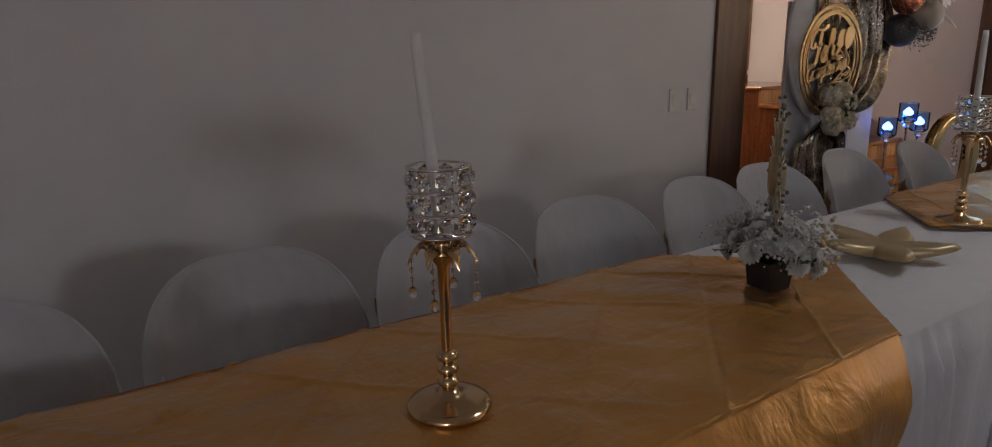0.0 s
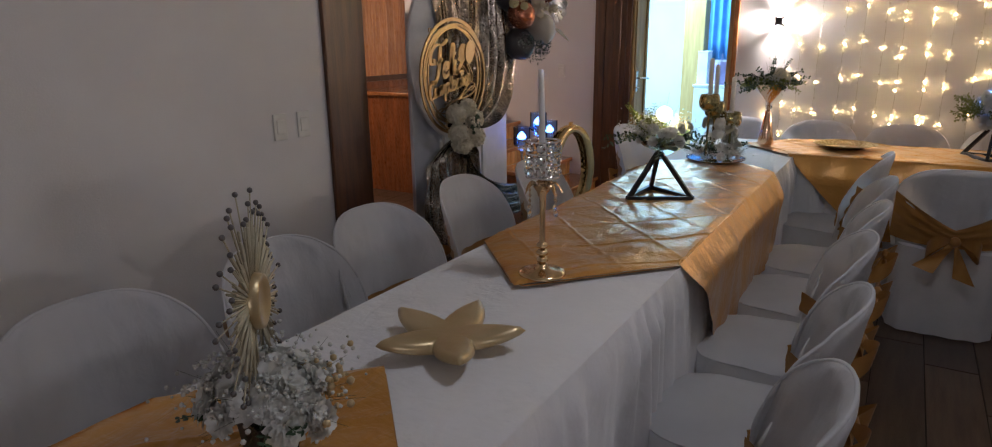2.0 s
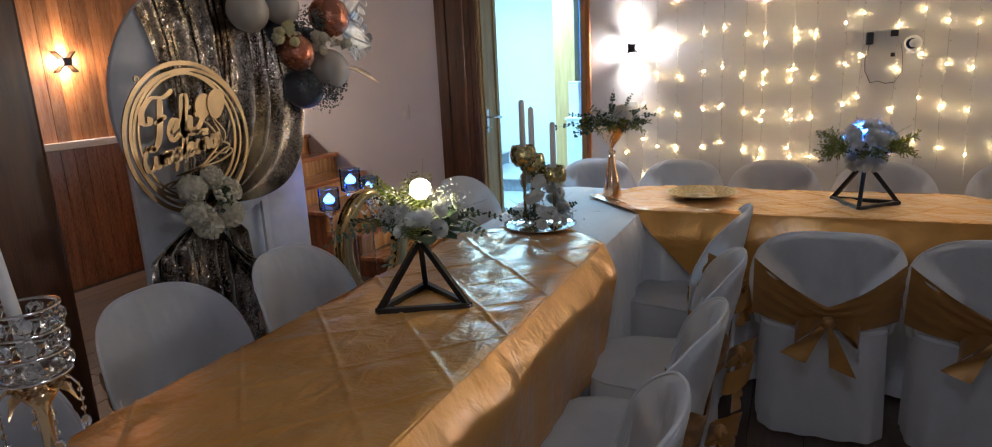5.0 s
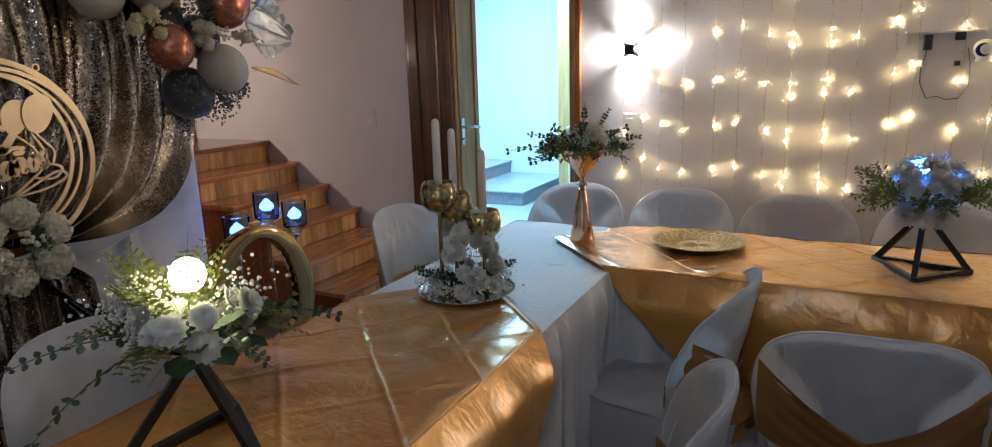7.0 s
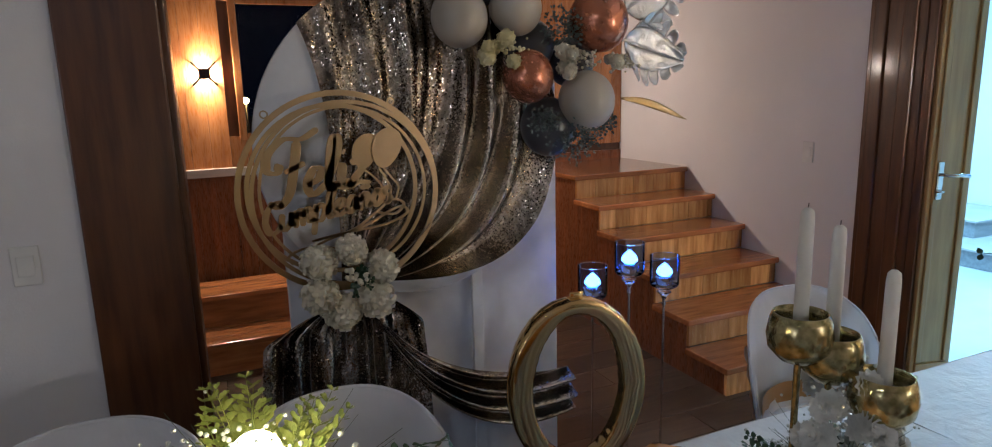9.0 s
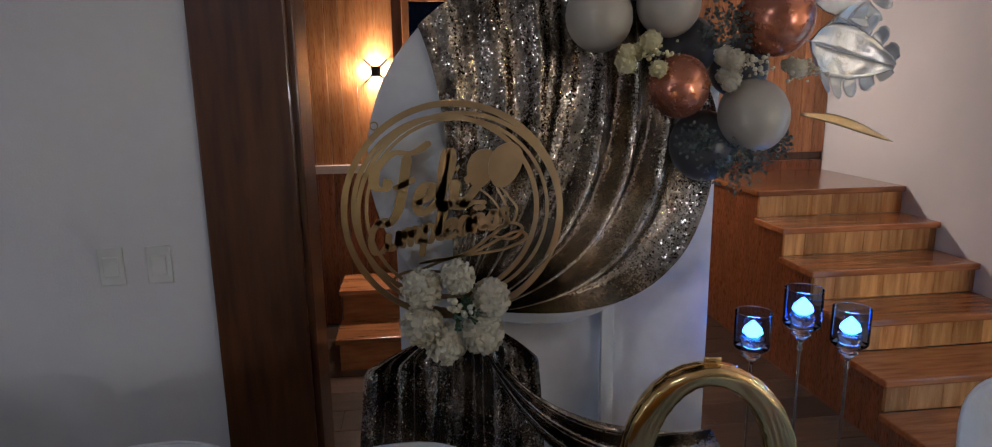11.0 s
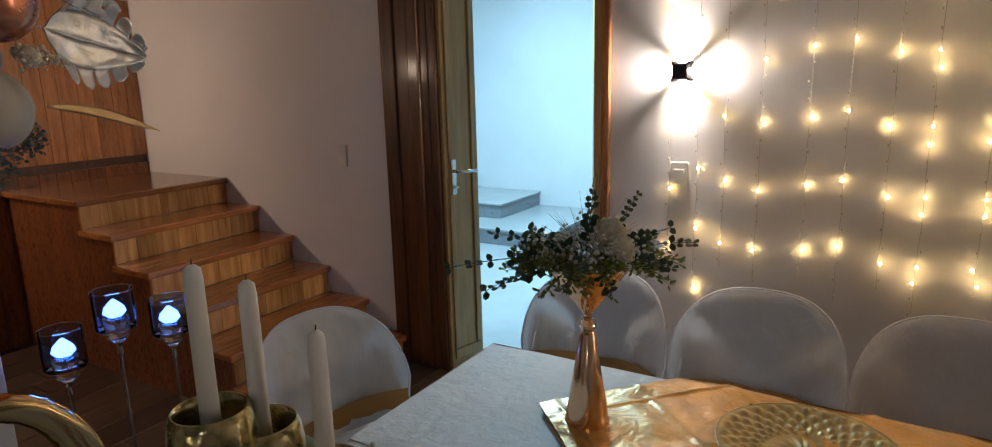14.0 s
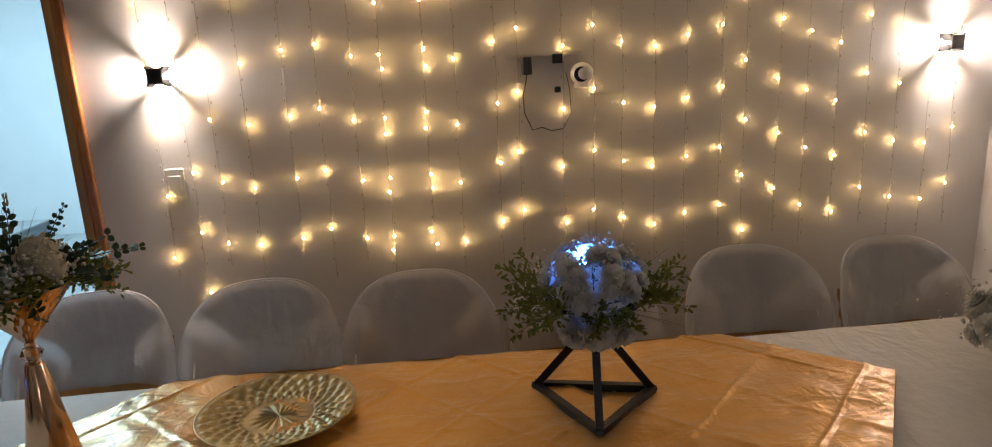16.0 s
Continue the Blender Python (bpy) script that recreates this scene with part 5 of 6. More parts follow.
def curve_through(pts, n=7):
    """Points of a smooth line through pts."""
    q = [Vector(p) for p in pts]
    q = [2 * q[0] - q[1]] + q + [2 * q[-1] - q[-2]]
    out = []
    for a, b, c, d in zip(q, q[1:], q[2:], q[3:]):
        for k in range(n):
            t = k / n
            out.append(0.5 * (2 * b + (c - a) * t + (2 * a - 5 * b + 4 * c - d) * t * t + (3 * b - a - 3 * c + d) * t ** 3))
    return out + [q[-2]]


def stroke(bm, pts, thick, thin, th=0.0035):
    """A flat pen stroke in the x-z plane: broad where it runs down, fine where it runs across."""
    line = curve_through(pts)
    rows = []
    for k, p in enumerate(line):
        d = (line[min(k + 1, len(line) - 1)] - line[max(k - 1, 0)]).normalized()
        w = (thin + (thick - thin) * abs(d.y) ** 1.5) / 2 * (0.55 if k in (0, len(line) - 1) else 1.0)
        nx, nz = -d.y * w, d.x * w
        rows.append([bm.verts.new((p.x + a * nx, y, p.y + a * nz)) for a, y in ((1, -th), (1, th), (-1, th), (-1, -th))])
    for a, b in zip(rows, rows[1:]):
        for i in range(4):
            bm.faces.new((a[i], a[(i + 1) % 4], b[(i + 1) % 4], b[i]))
    bm.faces.new(rows[0])
    bm.faces.new(rows[-1][::-1])


# pen strokes of the script letters, x-height 1, and each letter's advance
LETTERS = {
    "F": (1.15, ((0.72, 2.15), (0.66, 1.3), (0.52, 0.3), (0.15, -0.12), (-0.25, 0.1)), ((1.5, 2.45), (0.9, 2.2), (0.2, 2.3), (-0.35, 1.85), (-0.35, 1.3), (0.0, 1.15), (0.12, 1.45)), ((0.3, 1.1), (0.65, 1.18), (1.05, 1.3))),
    "e": (0.74, ((0.02, 0.42), (0.45, 0.6), (0.52, 0.92), (0.25, 1.0), (0.03, 0.5), (0.25, 0.03), (0.78, 0.35))),
    "l": (0.50, ((0.02, 0.3), (0.38, 1.4), (0.36, 2.0), (0.18, 1.9), (0.12, 0.9), (0.2, 0.08), (0.52, 0.3))),
    "i": (0.46, ((0.12, 1.0), (0.1, 0.3), (0.22, 0.04), (0.48, 0.3)), ((0.10, 1.42), (0.20, 1.36))),
    "z": (0.80, ((0.0, 0.88), (0.25, 1.0), (0.68, 0.96), (0.35, 0.5), (0.0, 0.04), (0.35, 0.1), (0.85, 0.0))),
    "C": (0.92, ((0.95, 1.35), (0.7, 1.75), (0.2, 1.5), (0.0, 0.75), (0.25, 0.05), (0.65, 0.05), (0.95, 0.4))),
    "u": (0.84, ((0.05, 1.0), (0.05, 0.3), (0.25, 0.03), (0.55, 0.4), (0.6, 1.0)), ((0.6, 1.0), (0.6, 0.25), (0.88, 0.3))),
    "m": (1.12, ((0.03, 1.0), (0.03, 0.0)), ((0.03, 0.5), (0.25, 0.98), (0.42, 0.8), (0.43, 0.0)), ((0.43, 0.5), (0.65, 0.98), (0.82, 0.8), (0.84, 0.15), (1.12, 0.3))),
    "p": (0.72, ((0.05, 1.05), (0.05, 0.2), (0.0, -0.7)), ((0.05, 0.6), (0.35, 1.0), (0.62, 0.6), (0.4, 0.04), (0.06, 0.2))),
    "a": (0.82, ((0.58, 0.85), (0.28, 1.0), (0.02, 0.5), (0.22, 0.03), (0.5, 0.35), (0.6, 0.95)), ((0.6, 0.95), (0.58, 0.2), (0.85, 0.3))),
    "ñ": (0.78, ((0.04, 1.0), (0.04, 0.0)), ((0.04, 0.5), (0.28, 0.98), (0.48, 0.8), (0.5, 0.15), (0.78, 0.3)), ((0.02, 1.28), (0.18, 1.42), (0.36, 1.28), (0.55, 1.42))),
    "o": (0.68, ((0.3, 1.0), (0.04, 0.5), (0.3, 0.02), (0.58, 0.5), (0.3, 1.0), (0.7, 0.85))),
    "s": (0.60, ((0.5, 0.85), (0.25, 1.02), (0.12, 0.72), (0.44, 0.36), (0.3, 0.02), (-0.02, 0.15))),
}


def script(text, size, x, z, slope, lean=0.16):
    """A word of script; each letter is one piece of the cut-out."""
    pen = 0.0
    for ch in text:
        advance, *lines = LETTERS[ch]
        bm = bmesh.new()
        for line in lines:
            pts = []
            for px, pz in line:
                gx, gz = (pen + px + lean * pz) * size, pz * size
                pts.append((x + gx * math.cos(slope) - gz * math.sin(slope) * 0.3, z + gx * math.sin(slope) + gz))
            stroke(bm, pts, size * 0.36, size * 0.15)
        part("letter", bm, M_GOLDPAINT, sign, "gold script letter " + ch, False)
        pen += advance


script("Feliz", 0.078, -0.195, 0.285, radians(9))
script("Cumpleaños", 0.0505, -0.232, 0.195, radians(10))
for cx, cz, hw, hy in ((0.078, 0.425, 0.040, 0.0), (0.142, 0.432, 0.046, -0.006)):
    bm = bmesh.new()
    rim = [(hw * math.sin(t) * (1 - 0.16 * math.cos(t + math.pi)), hw * 1.32 * math.cos(t)) for t in [2 * math.pi * k / 40 for k in range(40)]]
    a = [bm.verts.new((cx + p + 0.2 * q, hy - 0.0040, cz + q)) for p, q in rim]
    b = [bm.verts.new((cx + p + 0.2 * q, hy + 0.0040, cz + q)) for p, q in rim]
    bm.faces.new(a)
    bm.faces.new(b[::-1])
    for k in range(40):
        bm.faces.new((a[k], a[(k + 1) % 40], b[(k + 1) % 40], b[k]))
    part("cut_out_balloon", bm, M_GOLDPAINT, sign, "gold cut-out balloon", False)
for line in (((0.066, 0.372), (0.10, 0.345), (0.125, 0.31), (0.13, 0.27)), ((0.130, 0.372), (0.155, 0.34), (0.175, 0.31), (0.165, 0.27)), ((0.118, 0.372), (0.14, 0.33), (0.15, 0.30), (0.14, 0.265))):
    bm = bmesh.new()
    stroke(bm, line, 0.006, 0.005)
    part("balloon_string", bm, M_GOLDPAINT, sign, "", False)
for line in (((-0.14, 0.125), (-0.05, 0.165), (0.06, 0.195), (0.17, 0.245), (0.20, 0.225), (0.13, 0.195), (0.0, 0.180), (-0.10, 0.165)),
             ((-0.10, 0.165), (0.02, 0.185), (0.10, 0.235), (0.15, 0.27), (0.19, 0.255), (0.16, 0.225), (0.10, 0.235)),
             ((-0.16, 0.10), (-0.17, 0.125), (-0.12, 0.145), (-0.03, 0.135), (-0.06, 0.115), (-0.13, 0.12))):
    bm = bmesh.new()
    stroke(bm, line, 0.009, 0.006)
    part("swirl", bm, M_GOLDPAINT, sign, "", False)
part("hook", ring(0.012, 0.004, -0.205, 0.545), M_GOLDPAINT, sign, "", False)
part("hook", ring(0.012, 0.004, 0.165, 0.572), M_GOLDPAINT, sign, "", False)

cl = thing("pompon_flowers", pose(4.105, 1.862, 0.925), "cluster of cream pompon flowers pinned to the sign", "flowers")
rr = random.Random(81)
for x, z, r in ((-0.095, 0.105, 0.058), (-0.100, 0.005, 0.060), (-0.035, -0.055, 0.062), (0.065, -0.030, 0.062), (0.090, 0.065, 0.058), (0.0, 0.135, 0.050)):
    bm = bmesh.new()
    puff(bm, (x, rr.uniform(-0.02, 0.01), z), r, rr, 260)
    part("pompon", bm, M_PETAL, cl)
bm = bmesh.new()
cloud(bm, (0.0, -0.05, 0.06), (0.035, 0.01, 0.04), 16, rr, 0.010)
tagged(part("bud", bm, M_PETAL, cl), kind="stuff")
for k in range(5):
    a = rr.uniform(0, 6.3)
    spray(cl, (0, -0.035, 0.05), (math.cos(a), -0.5, math.sin(a)), 0.055, rr, 0.008)


def balloon(x, y, z, r, mt, label):
    b = thing("balloon", pose(x, y, z), label, "balloon", "balloon garland")
    part("body", lathe([(0.004, -1.12 * r), (0.02 * r / 0.09, -1.03 * r)] + [(r * math.sin(t) * (1 - 0.06 * (t / math.pi)), -r * 1.04 * math.cos(t)) for t in [math.pi * k / 20 for k in range(3, 21)]][:-1] + [(0, r * 1.04)], 32), mt, b)
    part("knot", ball((0, 0, -1.13 * r), 0.006, None, 8, 6), mt, b)
    b.matrix_world = pose(x, y, z, 150, 20, 30)


for args in ((4.505, 1.93, 1.735, 0.092, M_BEIGE, "sand grey latex balloon"), (4.685, 1.90, 1.765, 0.086, M_BEIGE, "sand grey latex balloon"),
             (4.955, 1.84, 1.725, 0.100, M_COPPER, "shiny chrome copper balloon"), (4.700, 1.85, 1.552, 0.084, M_COPPER, "shiny chrome copper balloon"),
             (4.905, 1.83, 1.472, 0.095, M_BEIGE, "sand grey latex balloon"), (4.815, 1.93, 1.385, 0.098, M_GREYB, "dark grey latex balloon"),
             (4.60, 1.97, 1.88, 0.10, M_GREYB, "dark grey latex balloon"), (4.82, 1.93, 1.90, 0.10, M_BEIGE, "sand grey latex balloon"),
             (4.93, 1.98, 1.60, 0.085, M_GREYB, "dark grey latex balloon"), (4.78, 1.99, 1.66, 0.085, M_GREYB, "dark grey latex balloon")):
    balloon(*args)
rr = random.Random(91)
for x, z, n, mt, lab in ((4.585, 1.62, 5, M_CREAMROSE, "cream yellow carnations"), (4.86, 1.585, 7, M_PETAL, "cream carnations"), (5.01, 1.57, 3, M_PETAL, "cream carnations")):
    c = thing("carnations", pose(x, 1.80, z), lab + " tucked between balloons", "flowers")
    for k in range(n):
        bm = bmesh.new()
        puff(bm, (rr.uniform(-0.055, 0.055) if n > 3 else rr.uniform(-0.02, 0.02), rr.uniform(-0.02, 0.04), rr.uniform(-0.035, 0.045)), rr.uniform(0.020, 0.033), rr, 70)
        part("carnation", bm, mt, c)
    bm = bmesh.new()
    cloud(bm, (0.01, -0.01, 0.02), (0.07, 0.03, 0.03), 45, rr, 0.006)
    tagged(part("bud", bm, mt, c), kind="stuff")
for x, z, sz in ((4.83, 1.70, 0.075), (4.86, 1.355, 0.10), (4.96, 1.40, 0.07), (4.76, 1.41, 0.05)):
    c = thing("foliage", pose(x, 1.86, z), "dusty grey-green artificial foliage between balloons", "foliage")
    bm = bmesh.new()
    for k in range(int(520 * sz / 0.1)):
        d = Vector((rr.gauss(0, 1), rr.gauss(-0.4, 1), rr.gauss(0, 0.7))).normalized()
        disc_leaf(bm, d * sz * rr.uniform(0.4, 1.0), 0.006, d + Vector((rr.uniform(-1, 1), rr.uniform(-1, 1), rr.uniform(-1, 1))), (rr.uniform(-1, 1), -1, rr.uniform(-1, 1)), 0.2)
    tagged(part("leaflets", bm, M_DUSTY, c), kind="stuff")


def monstera(x, y, z, turn, size, mt, label):
    """A broad slit leaf of foil, its lobes parted, on a stalk."""
    c = thing("foil_leaf", pose(x, y, z, 0, turn, 0), label, "artificial leaf")

    def half(q):
        return 0.46 * size * math.sin(math.pi * min(1, max(0, q)) ** 0.72) ** 0.75 + 0.004

    def place(q, t, sg):
        w = half(q)
        along = q * size + 0.16 * size * t * t * (1 - q) - 0.10 * size * t * (1 - q)
        return (sg * w * t, 0.03 * math.sin(q * 2.6) - 0.035 * t * t + 0.007 * wavy(q * 11 + sg, t * 5), along)

    for sg in (-1, 1):
        part("blade", shell(lambda u, v, sg=sg: place(u, 0.56 * v, sg), 24, 5, (0, 0.0007, 0)), mt, c)
        for k in range(6):
            q0, q1 = 0.02 + 0.16 * k, 0.02 + 0.16 * (k + 1)

            def f(u, v, sg=sg, q0=q0, q1=q1):
                gap = 0.020 * u ** 0.6
                return place(q0 + gap + (q1 - q0 - 2 * gap) * v, 0.555 + 0.445 * u * (1 - 0.25 * (2 * v - 1) ** 2), sg)

            part("lobe", shell(f, 6, 5, (0, 0.0007, 0)), mt, c)
    part("midrib", tube([(0, 0, -0.12 * size), (0, 0.015, 0.3 * size), (0, 0.012, size)], 0.003, 6, None, 0.4), mt, c)


monstera(5.07, 1.86, 1.665, 104, 0.27, M_FOILLEAF, "crinkled silver foil monstera leaf")
monstera(5.08, 1.87, 1.765, 58, 0.30, M_FOILLEAF, "crinkled silver foil monstera leaf")
c = thing("gold_leaf_spear", pose(5.02, 1.80, 1.475), "thin gold painted leaf spear sticking out of the garland", "artificial leaf")
part("blade", shell(lambda u, v: (0.30 * u, 0.03 * u, -0.075 * u + (v - 0.5) * 0.028 * math.sin(math.pi * (0.08 + 0.9 * u)) + 0.01 * math.sin(u * 4)), 14, 4, (0, 0.001, 0)), M_GOLDPAINT, c)

# gold foil digit standing behind the table
dig = thing("foil_number_balloon", pose(4.667, 1.50, 0, 0, 0, -13), "gold foil balloon shaped as a zero, on a stick", "balloon")
ZC, ZX, ZZ, ZW = 0.652, 0.208, 0.272, 0.036


def foil(u, v):
    """An oval ring of flattened foil: broad flat faces, a puckered rim."""
    a, b = 2 * math.pi * u, 2 * math.pi * v
    cb, sb = math.cos(b), math.sin(b)
    flat = math.copysign(abs(sb) ** 0.4, sb)
    wide = math.copysign(abs(cb) ** 0.5, cb)
    band = ZW * (1 - 0.35 * math.sin(a) ** 4)
    pk = 0.0009 * math.sin(a * 34) * abs(cb) ** 3 + 0.002 * wavy(a * 2.5, b)
    return ((ZX - band + (band + pk) * wide) * math.cos(a), (0.033 + pk) * flat, ZC + (ZZ - band + (band + pk) * wide) * math.sin(a))


bm = bmesh.new()
vs = [[bm.verts.new(foil(i / 140, j / 24)) for j in range(24)] for i in range(140)]
for i in range(140):
    for j in range(24):
        bm.faces.new((vs[i][j], vs[(i + 1) % 140][j], vs[(i + 1) % 140][(j + 1) % 24], vs[i][(j + 1) % 24]))
part("foil_ring", bm, M_FOILGOLD, dig)
part("filling_tab", shell(lambda u, v: (-0.02 + 0.04 * u, 0.0, ZC + ZZ - 0.004 + 0.02 * v), 3, 3, (0, 0.001, 0)), M_FOILGOLD, dig)
part("seam", tube([(ZX * math.cos(2 * math.pi * k / 60), 0, ZC + ZZ * math.sin(2 * math.pi * k / 60)) for k in range(61)], 0.0018, 5), M_FOILGOLD, dig)
part("stick", tube([(0, 0, 0.008), (0, 0, ZC - ZZ + 0.01)], 0.006, 8), M_WHITEP, dig, "white plastic stick")
part("base", lathe([(0, 0), (0.10, 0), (0.10, 0.006), (0.02, 0.012), (0, 0.012)], 28), M_WHITEP, dig, "white round base")

# tall glass holders with blue lights
for x, y, top in ((5.075, 2.06, 0.832), (5.205, 2.00, 0.922), (5.375, 2.00, 0.848)):
    g = thing("tall_candle_holder", pose(x, y, 0), "tall clear glass holder on a thin chrome stem with blue light", "candle holder", "tall blue lit holders")
    part("foot", lathe([(0, 0), (0.055, 0), (0.056, 0.004), (0.02, 0.009), (0.008, 0.02), (0, 0.02)], 28), M_SILVER, g)
    part("stem", lathe([(0.005, 0.018), (0.005, top - 0.21), (0.010, top - 0.20), (0.006, top - 0.185), (0.012, top - 0.170), (0.02, top - 0.158), (0, top - 0.157)], 14), M_SILVER, g)
    part("saucer", lathe([(0, top - 0.158), (0.020, top - 0.156), (0.030, top - 0.150), (0.020, top - 0.140), (0.045, top - 0.128), (0.055, top - 0.120), (0, top - 0.119)], 24), M_CRYSTAL, g)
    part("cylinder", lathe([(0.0, top - 0.118), (0.056, top - 0.118), (0.058, top - 0.114), (0.058, top)], 32), M_GLOWTINT, g, "thin glass cylinder, blue tint stands in for the glow")
    part("rim", tube([(0.058 * math.cos(2 * math.pi * k / 32), 0.058 * math.sin(2 * math.pi * k / 32), top) for k in range(33)], 0.0014, 6), M_CRYSTAL, g)
    t = part("tealight", lathe([(0, top - 0.116), (0.034, top - 0.116), (0.038, top - 0.092), (0.034, top - 0.084), (0, top - 0.084)], 20), M_CRYSTAL, g, "clear plastic light cup")
    part("blue_flame", lathe([(0, top - 0.083), (0.020, top - 0.082), (0.032, top - 0.070), (0.027, top - 0.054), (0.014, top - 0.040), (0.004, top - 0.030), (0, top - 0.029)], 18), M_LEDCORE, t, "pale blue glowing light")


# ---- lamps and fittings on the walls ----


def wall_lamp(m, arm, label):
    """Four-way lamp: a square cap on four diagonal fins, light between them. Local -y leaves the wall."""
    w = thing("wall_lamp", m, label, "wall lamp", "four-way wall lamps")
    part("back_plate", box(-0.03, -0.004, -0.03, 0.03, -0.0005, 0.03, 0.001), M_BLACK, w, "", False)
    part("cap", box(-0.029, -0.072, -0.029, 0.029, -0.058, 0.029, 0.002), M_BLACK, w, "", False)
    for k in range(4):
        a = radians(45 + 90 * k)
        f = part("fin", box(0.012, -0.064, -0.005, arm, -0.0045, 0.005, 0.0008), M_BLACK, w, "", False)
        f.rotation_euler = (0, a, 0)
    return w


wall_lamp(pose(FAR, 0.757, 1.526, 0, 0, -90), 0.05, "black four-way wall lamp throwing a bright cross of light")
wall_lamp(pose(FAR, -2.52, 1.516, 0, 0, -90), 0.05, "black four-way wall lamp throwing a bright cross of light")
wall_lamp(pose(3.79, HALL - 0.022, 1.66), 0.10, "black four-way wall lamp glowing amber on timber")
wall_lamp(pose(5.31, HALL - 0.022, 1.63), 0.10, "black four-way wall lamp glowing amber on timber")

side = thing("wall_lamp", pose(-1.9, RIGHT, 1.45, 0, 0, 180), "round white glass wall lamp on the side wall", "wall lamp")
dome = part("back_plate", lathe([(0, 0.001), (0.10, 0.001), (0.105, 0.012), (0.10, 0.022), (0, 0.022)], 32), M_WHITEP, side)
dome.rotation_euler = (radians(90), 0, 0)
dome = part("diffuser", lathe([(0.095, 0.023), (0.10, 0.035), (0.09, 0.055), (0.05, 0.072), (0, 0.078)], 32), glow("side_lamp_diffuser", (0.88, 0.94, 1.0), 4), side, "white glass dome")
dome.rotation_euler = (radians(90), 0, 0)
# Added fixture to carry the fill light; no lamp is known on this ceiling
cl_ = thing("ceiling_lamp", pose(2.7, -0.3, HIGH), "added round ceiling lamp, unseen, filling light over the long table", "ceiling lamp")
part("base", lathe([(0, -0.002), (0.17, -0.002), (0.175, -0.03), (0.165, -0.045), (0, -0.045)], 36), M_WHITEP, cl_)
part("diffuser", lathe([(0, -0.046), (0.155, -0.046), (0.150, -0.056), (0, -0.06)], 36), glow("added_fill_diffuser", (0.88, 0.94, 1.0), 4), cl_)
cl2 = thing("ceiling_lamp", pose(8.6, 2.6, HIGH), "square white ceiling lamp of the next room", "ceiling lamp")
part("panel", box(-0.6, -0.6, -0.015, 0.6, 0.6, -0.002, 0.003), M_WHITEP, cl2, "", False)

STRANDS = (0.80, 0.69, 0.585, 0.455, 0.29, 0.165, 0.03, -0.085, -0.255, -0.38, -0.545, -0.635, -0.82, -0.95, -1.07, -1.21, -1.345, -1.50, -1.605, -1.755, -1.88, -2.02, -2.16, -2.30, -2.45, -2.57)
rr = random.Random(101)
for k, y in enumerate(STRANDS):
    double = k in (7, 8)
    s = thing("fairy_light_strand", pose(FAR - 0.020, y, 0), "hanging strand of warm fairy lights with every fourth bulb lit", "string lights", "fairy light curtain")
    low = rr.uniform(0.62, 0.76)
    pts = [(0.004 * wavy(z * 5, y), 0.008 * wavy(z * 4, y + 3), z) for z in [2.68 - (2.68 - low) * q / 40 for q in range(41)]]
    part("wire", tube(pts, 0.0011, 4), M_WIRE, s)
    dark = bmesh.new()
    n = 0
    z = 2.615 + rr.uniform(-0.035, 0.035) - 0.07 * (k % 3 == 0)
    while z > low:
        p = (-0.004 + rr.uniform(-0.006, 0.004), 0.008 * wavy(z * 4, y + 3) + rr.uniform(-0.010, 0.010), z)
        if n % 4 == 0 or (double and n % 4 == 1):
            part("lit_bulb", ball(p, 0.0040, None, 8, 6, (1, 1, 1.3)), M_BULB, s, "glowing warm bulb")
        else:
            ball(p, 0.0030, dark, 5, 4, (1, 1, 2.2))
        z -= 0.0622 + rr.uniform(-0.006, 0.006)
        n += 1
    tagged(part("unlit_bulb", dark, M_WIRE, s), kind="stuff")


def switch(name, m, label, gangs=1):
    s = thing(name, m, label, "switch")
    part("plate", box(-0.036, -0.009, -0.058, 0.036, -0.0008, 0.058, 0.003), M_WHITEP, s, "", False)
    for k in range(gangs):
        part("rocker", box(-0.022, -0.013, -0.03, 0.022, -0.0092, 0.03, 0.002), M_WHITEP, s, "", False)


switch("light_switch", pose(3.10, LEFT, 1.05), "white light switch on the white wall")
switch("light_switch", pose(3.235, LEFT, 1.05), "white light switch on the white wall")
switch("light_switch", pose(FAR, 2.636, 1.126, 0, 0, -90), "white light switch on the stair wall")
switch("wall_socket", pose(FAR, 0.762, 1.107, 0, 0, -90), "white wall socket below the lamp")

ch = thing("cable_trunking", pose(FAR, 0, 0), "thin white cable trunking framing the plugs", "cable trunking")
for b in ((-0.012, -0.90, 1.538, -0.0008, -0.58, 1.552), (-0.012, -1.085, 1.368, -0.0008, -0.94, 1.382), (-0.012, -0.594, 1.49, -0.0008, -0.582, 1.5375)):
    part("duct", box(*b, bevel=0.002), M_WHITEP, ch, "", False)
ad = thing("power_adapter", pose(FAR, -0.672, 1.50), "black power adapter plugged into the wall", "adapter")
part("body", box(-0.045, -0.02, -0.036, -0.001, 0.02, 0.036, 0.006), M_BLACKP, ad)
part("cable", tube([(-0.02, 0, -0.036), (-0.012, 0.004, -0.07), (-0.004, 0.016, -0.12), (-0.003, 0.012, -0.19), (-0.003, -0.02, -0.262), (-0.003, -0.06, -0.252), (-0.003, -0.10, -0.268), (-0.003, -0.15, -0.262)], 0.0022, 6), M_BLACKP, ad)
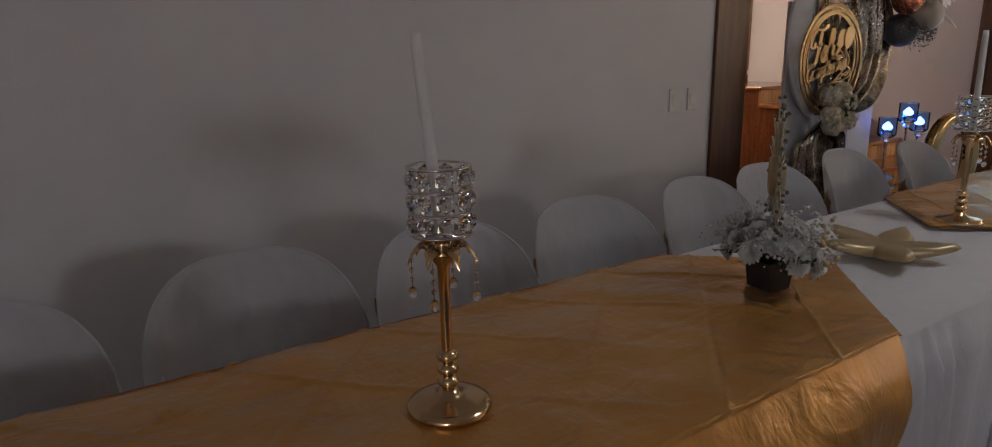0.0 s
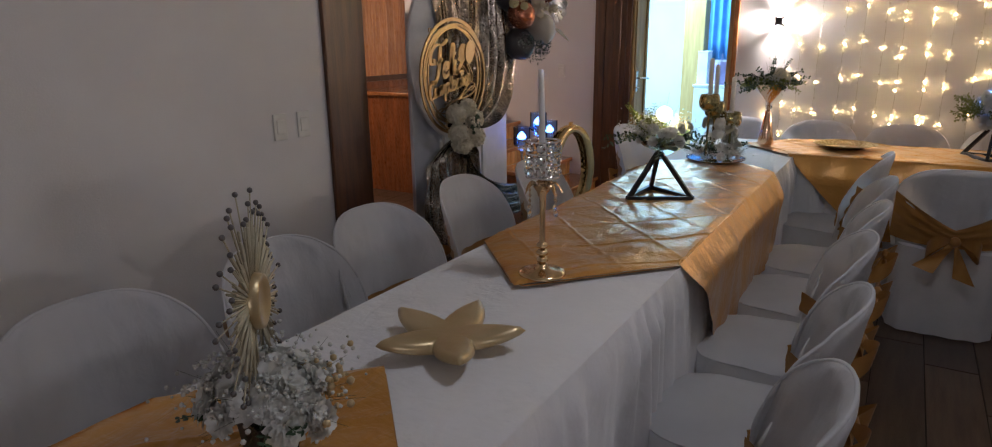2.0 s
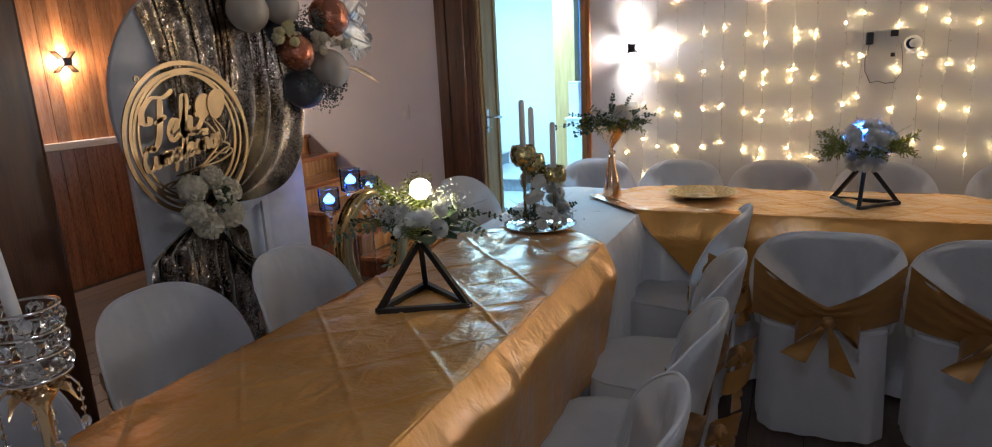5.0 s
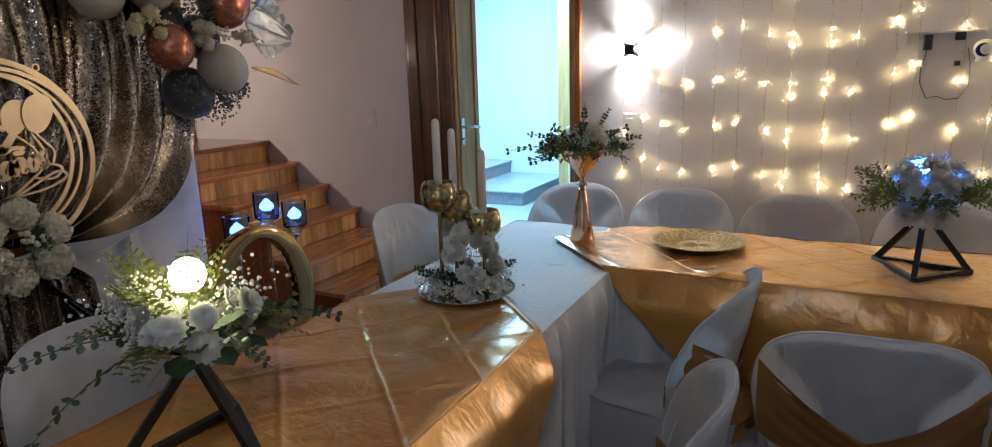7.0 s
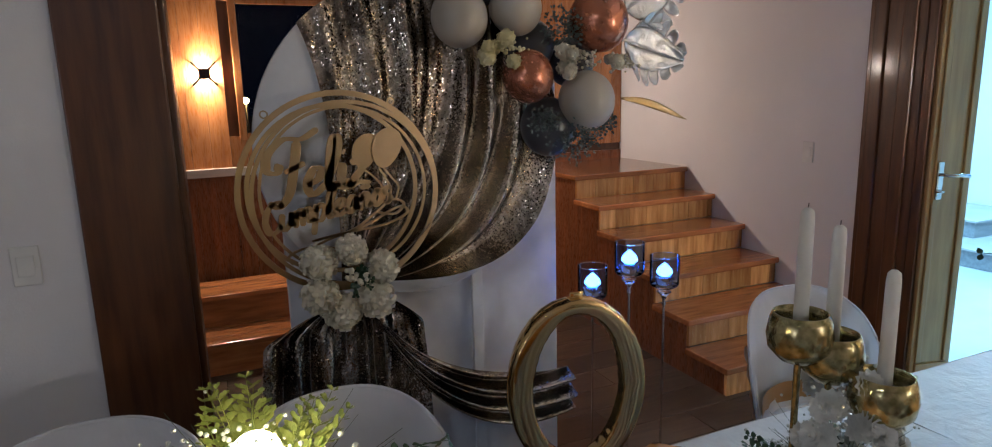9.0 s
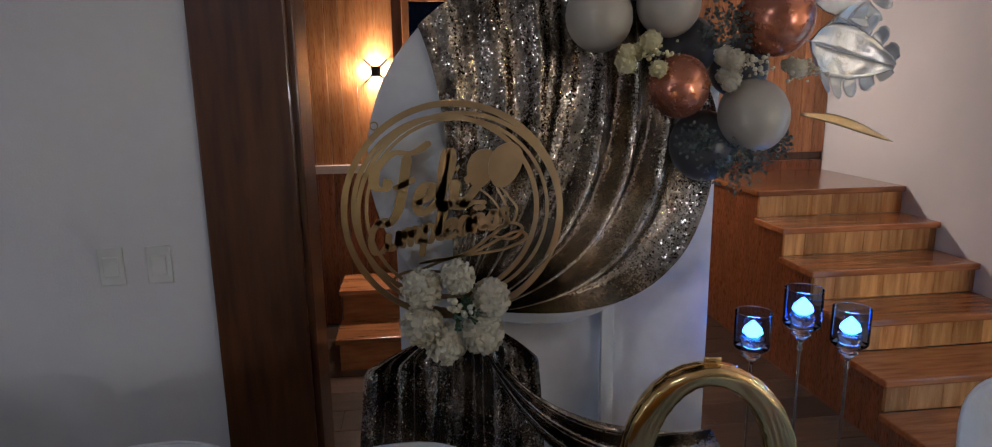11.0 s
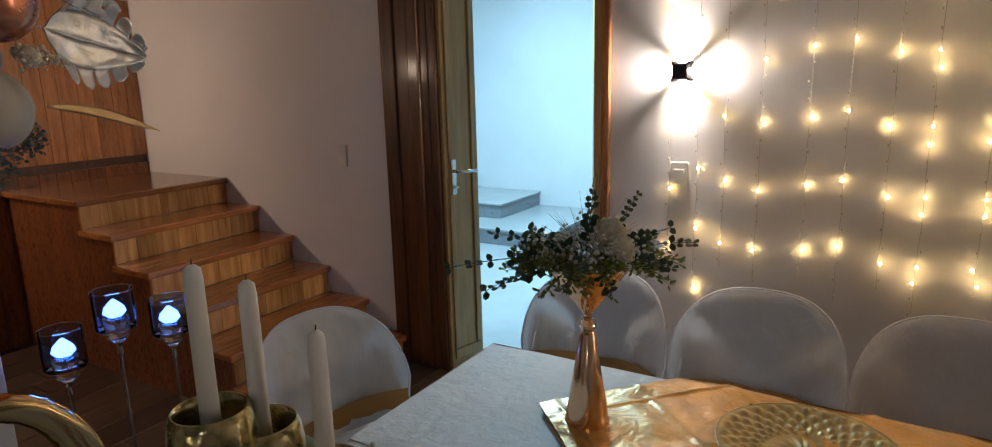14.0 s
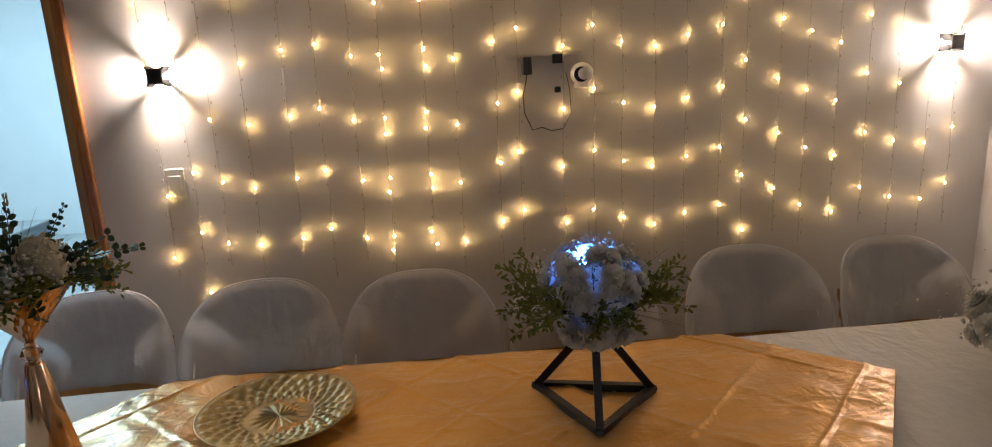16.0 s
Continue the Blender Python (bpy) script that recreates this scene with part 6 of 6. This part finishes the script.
part("cable", tube([(-0.003, -0.15, -0.262), (-0.003, -0.185, -0.2), (-0.003, -0.18, -0.1), (-0.004, -0.165, -0.03)], 0.0014, 6), M_BLACKP, ad)
so = thing("wall_socket", pose(FAR, -0.80, 1.525), "small dark plug in the trunking", "socket")
part("plug", box(-0.03, -0.02, -0.02, -0.001, 0.02, 0.018, 0.004), M_BLACKP, so)
sm = thing("wall_plug", pose(FAR, -0.80, 1.40), "small black plug hanging on the wall", "plug")
part("body", box(-0.02, -0.012, -0.012, -0.001, 0.012, 0.012, 0.004), M_BLACKP, sm)
cv = thing("security_camera", pose(FAR, -0.895, 1.46), "white indoor security camera with dark round face", "camera")
part("mount", lathe([(0, -0.055), (0.03, -0.055), (0.032, -0.05), (0.026, -0.03), (0, -0.03)], 24, None, (-0.04, 0, 0)), M_WHITEP, cv)
part("bracket", box(-0.04, -0.012, -0.05, -0.001, 0.012, -0.04, 0.003), M_WHITEP, cv)
part("head", ball((-0.045, 0, 0), 0.046, None, 24, 16, (1, 1, 0.98)), M_WHITEP, cv)
fc = part("face", lathe([(0, 0), (0.031, 0), (0.030, 0.004), (0.0, 0.005)], 28), mat("dark_blue_lens", (0.012, 0.016, 0.06), 0.15), cv, "dark blue round face")
fc.matrix_local = Matrix.Translation((-0.0795, 0.010, -0.002)) @ Matrix.Rotation(radians(-90), 4, "Y")

# ---- floor planks, last ----
rr = random.Random(21)
meshes = []
for k in range(6):
    bm = box(0, 0, -0.0055, 1.196, 0.196, 0.0, 0.0015)
    me = bpy.data.meshes.new("plank")
    bmesh.ops.recalc_face_normals(bm, faces=bm.faces)
    bm.to_mesh(me)
    bm.free()
    me.materials.append(M_FLOOR)
    meshes.append(me)
rows = 0
y = RIGHT
while y < HALL - 0.2:
    x = BACK + rr.uniform(-1.0, 0)
    while x < FAR - 0.01:
        x0, x1 = max(x, BACK), min(x + 1.2, FAR - 0.01)
        if x1 - x0 > 0.05:
            ob = new("plank", meshes[rows % 6])
            ob.parent = floor
            ob.location, ob.scale = (x0, y, 0), ((x1 - x0) / 1.2, 1, 1)
            rows += 1
        x += 1.2
    y += 0.2
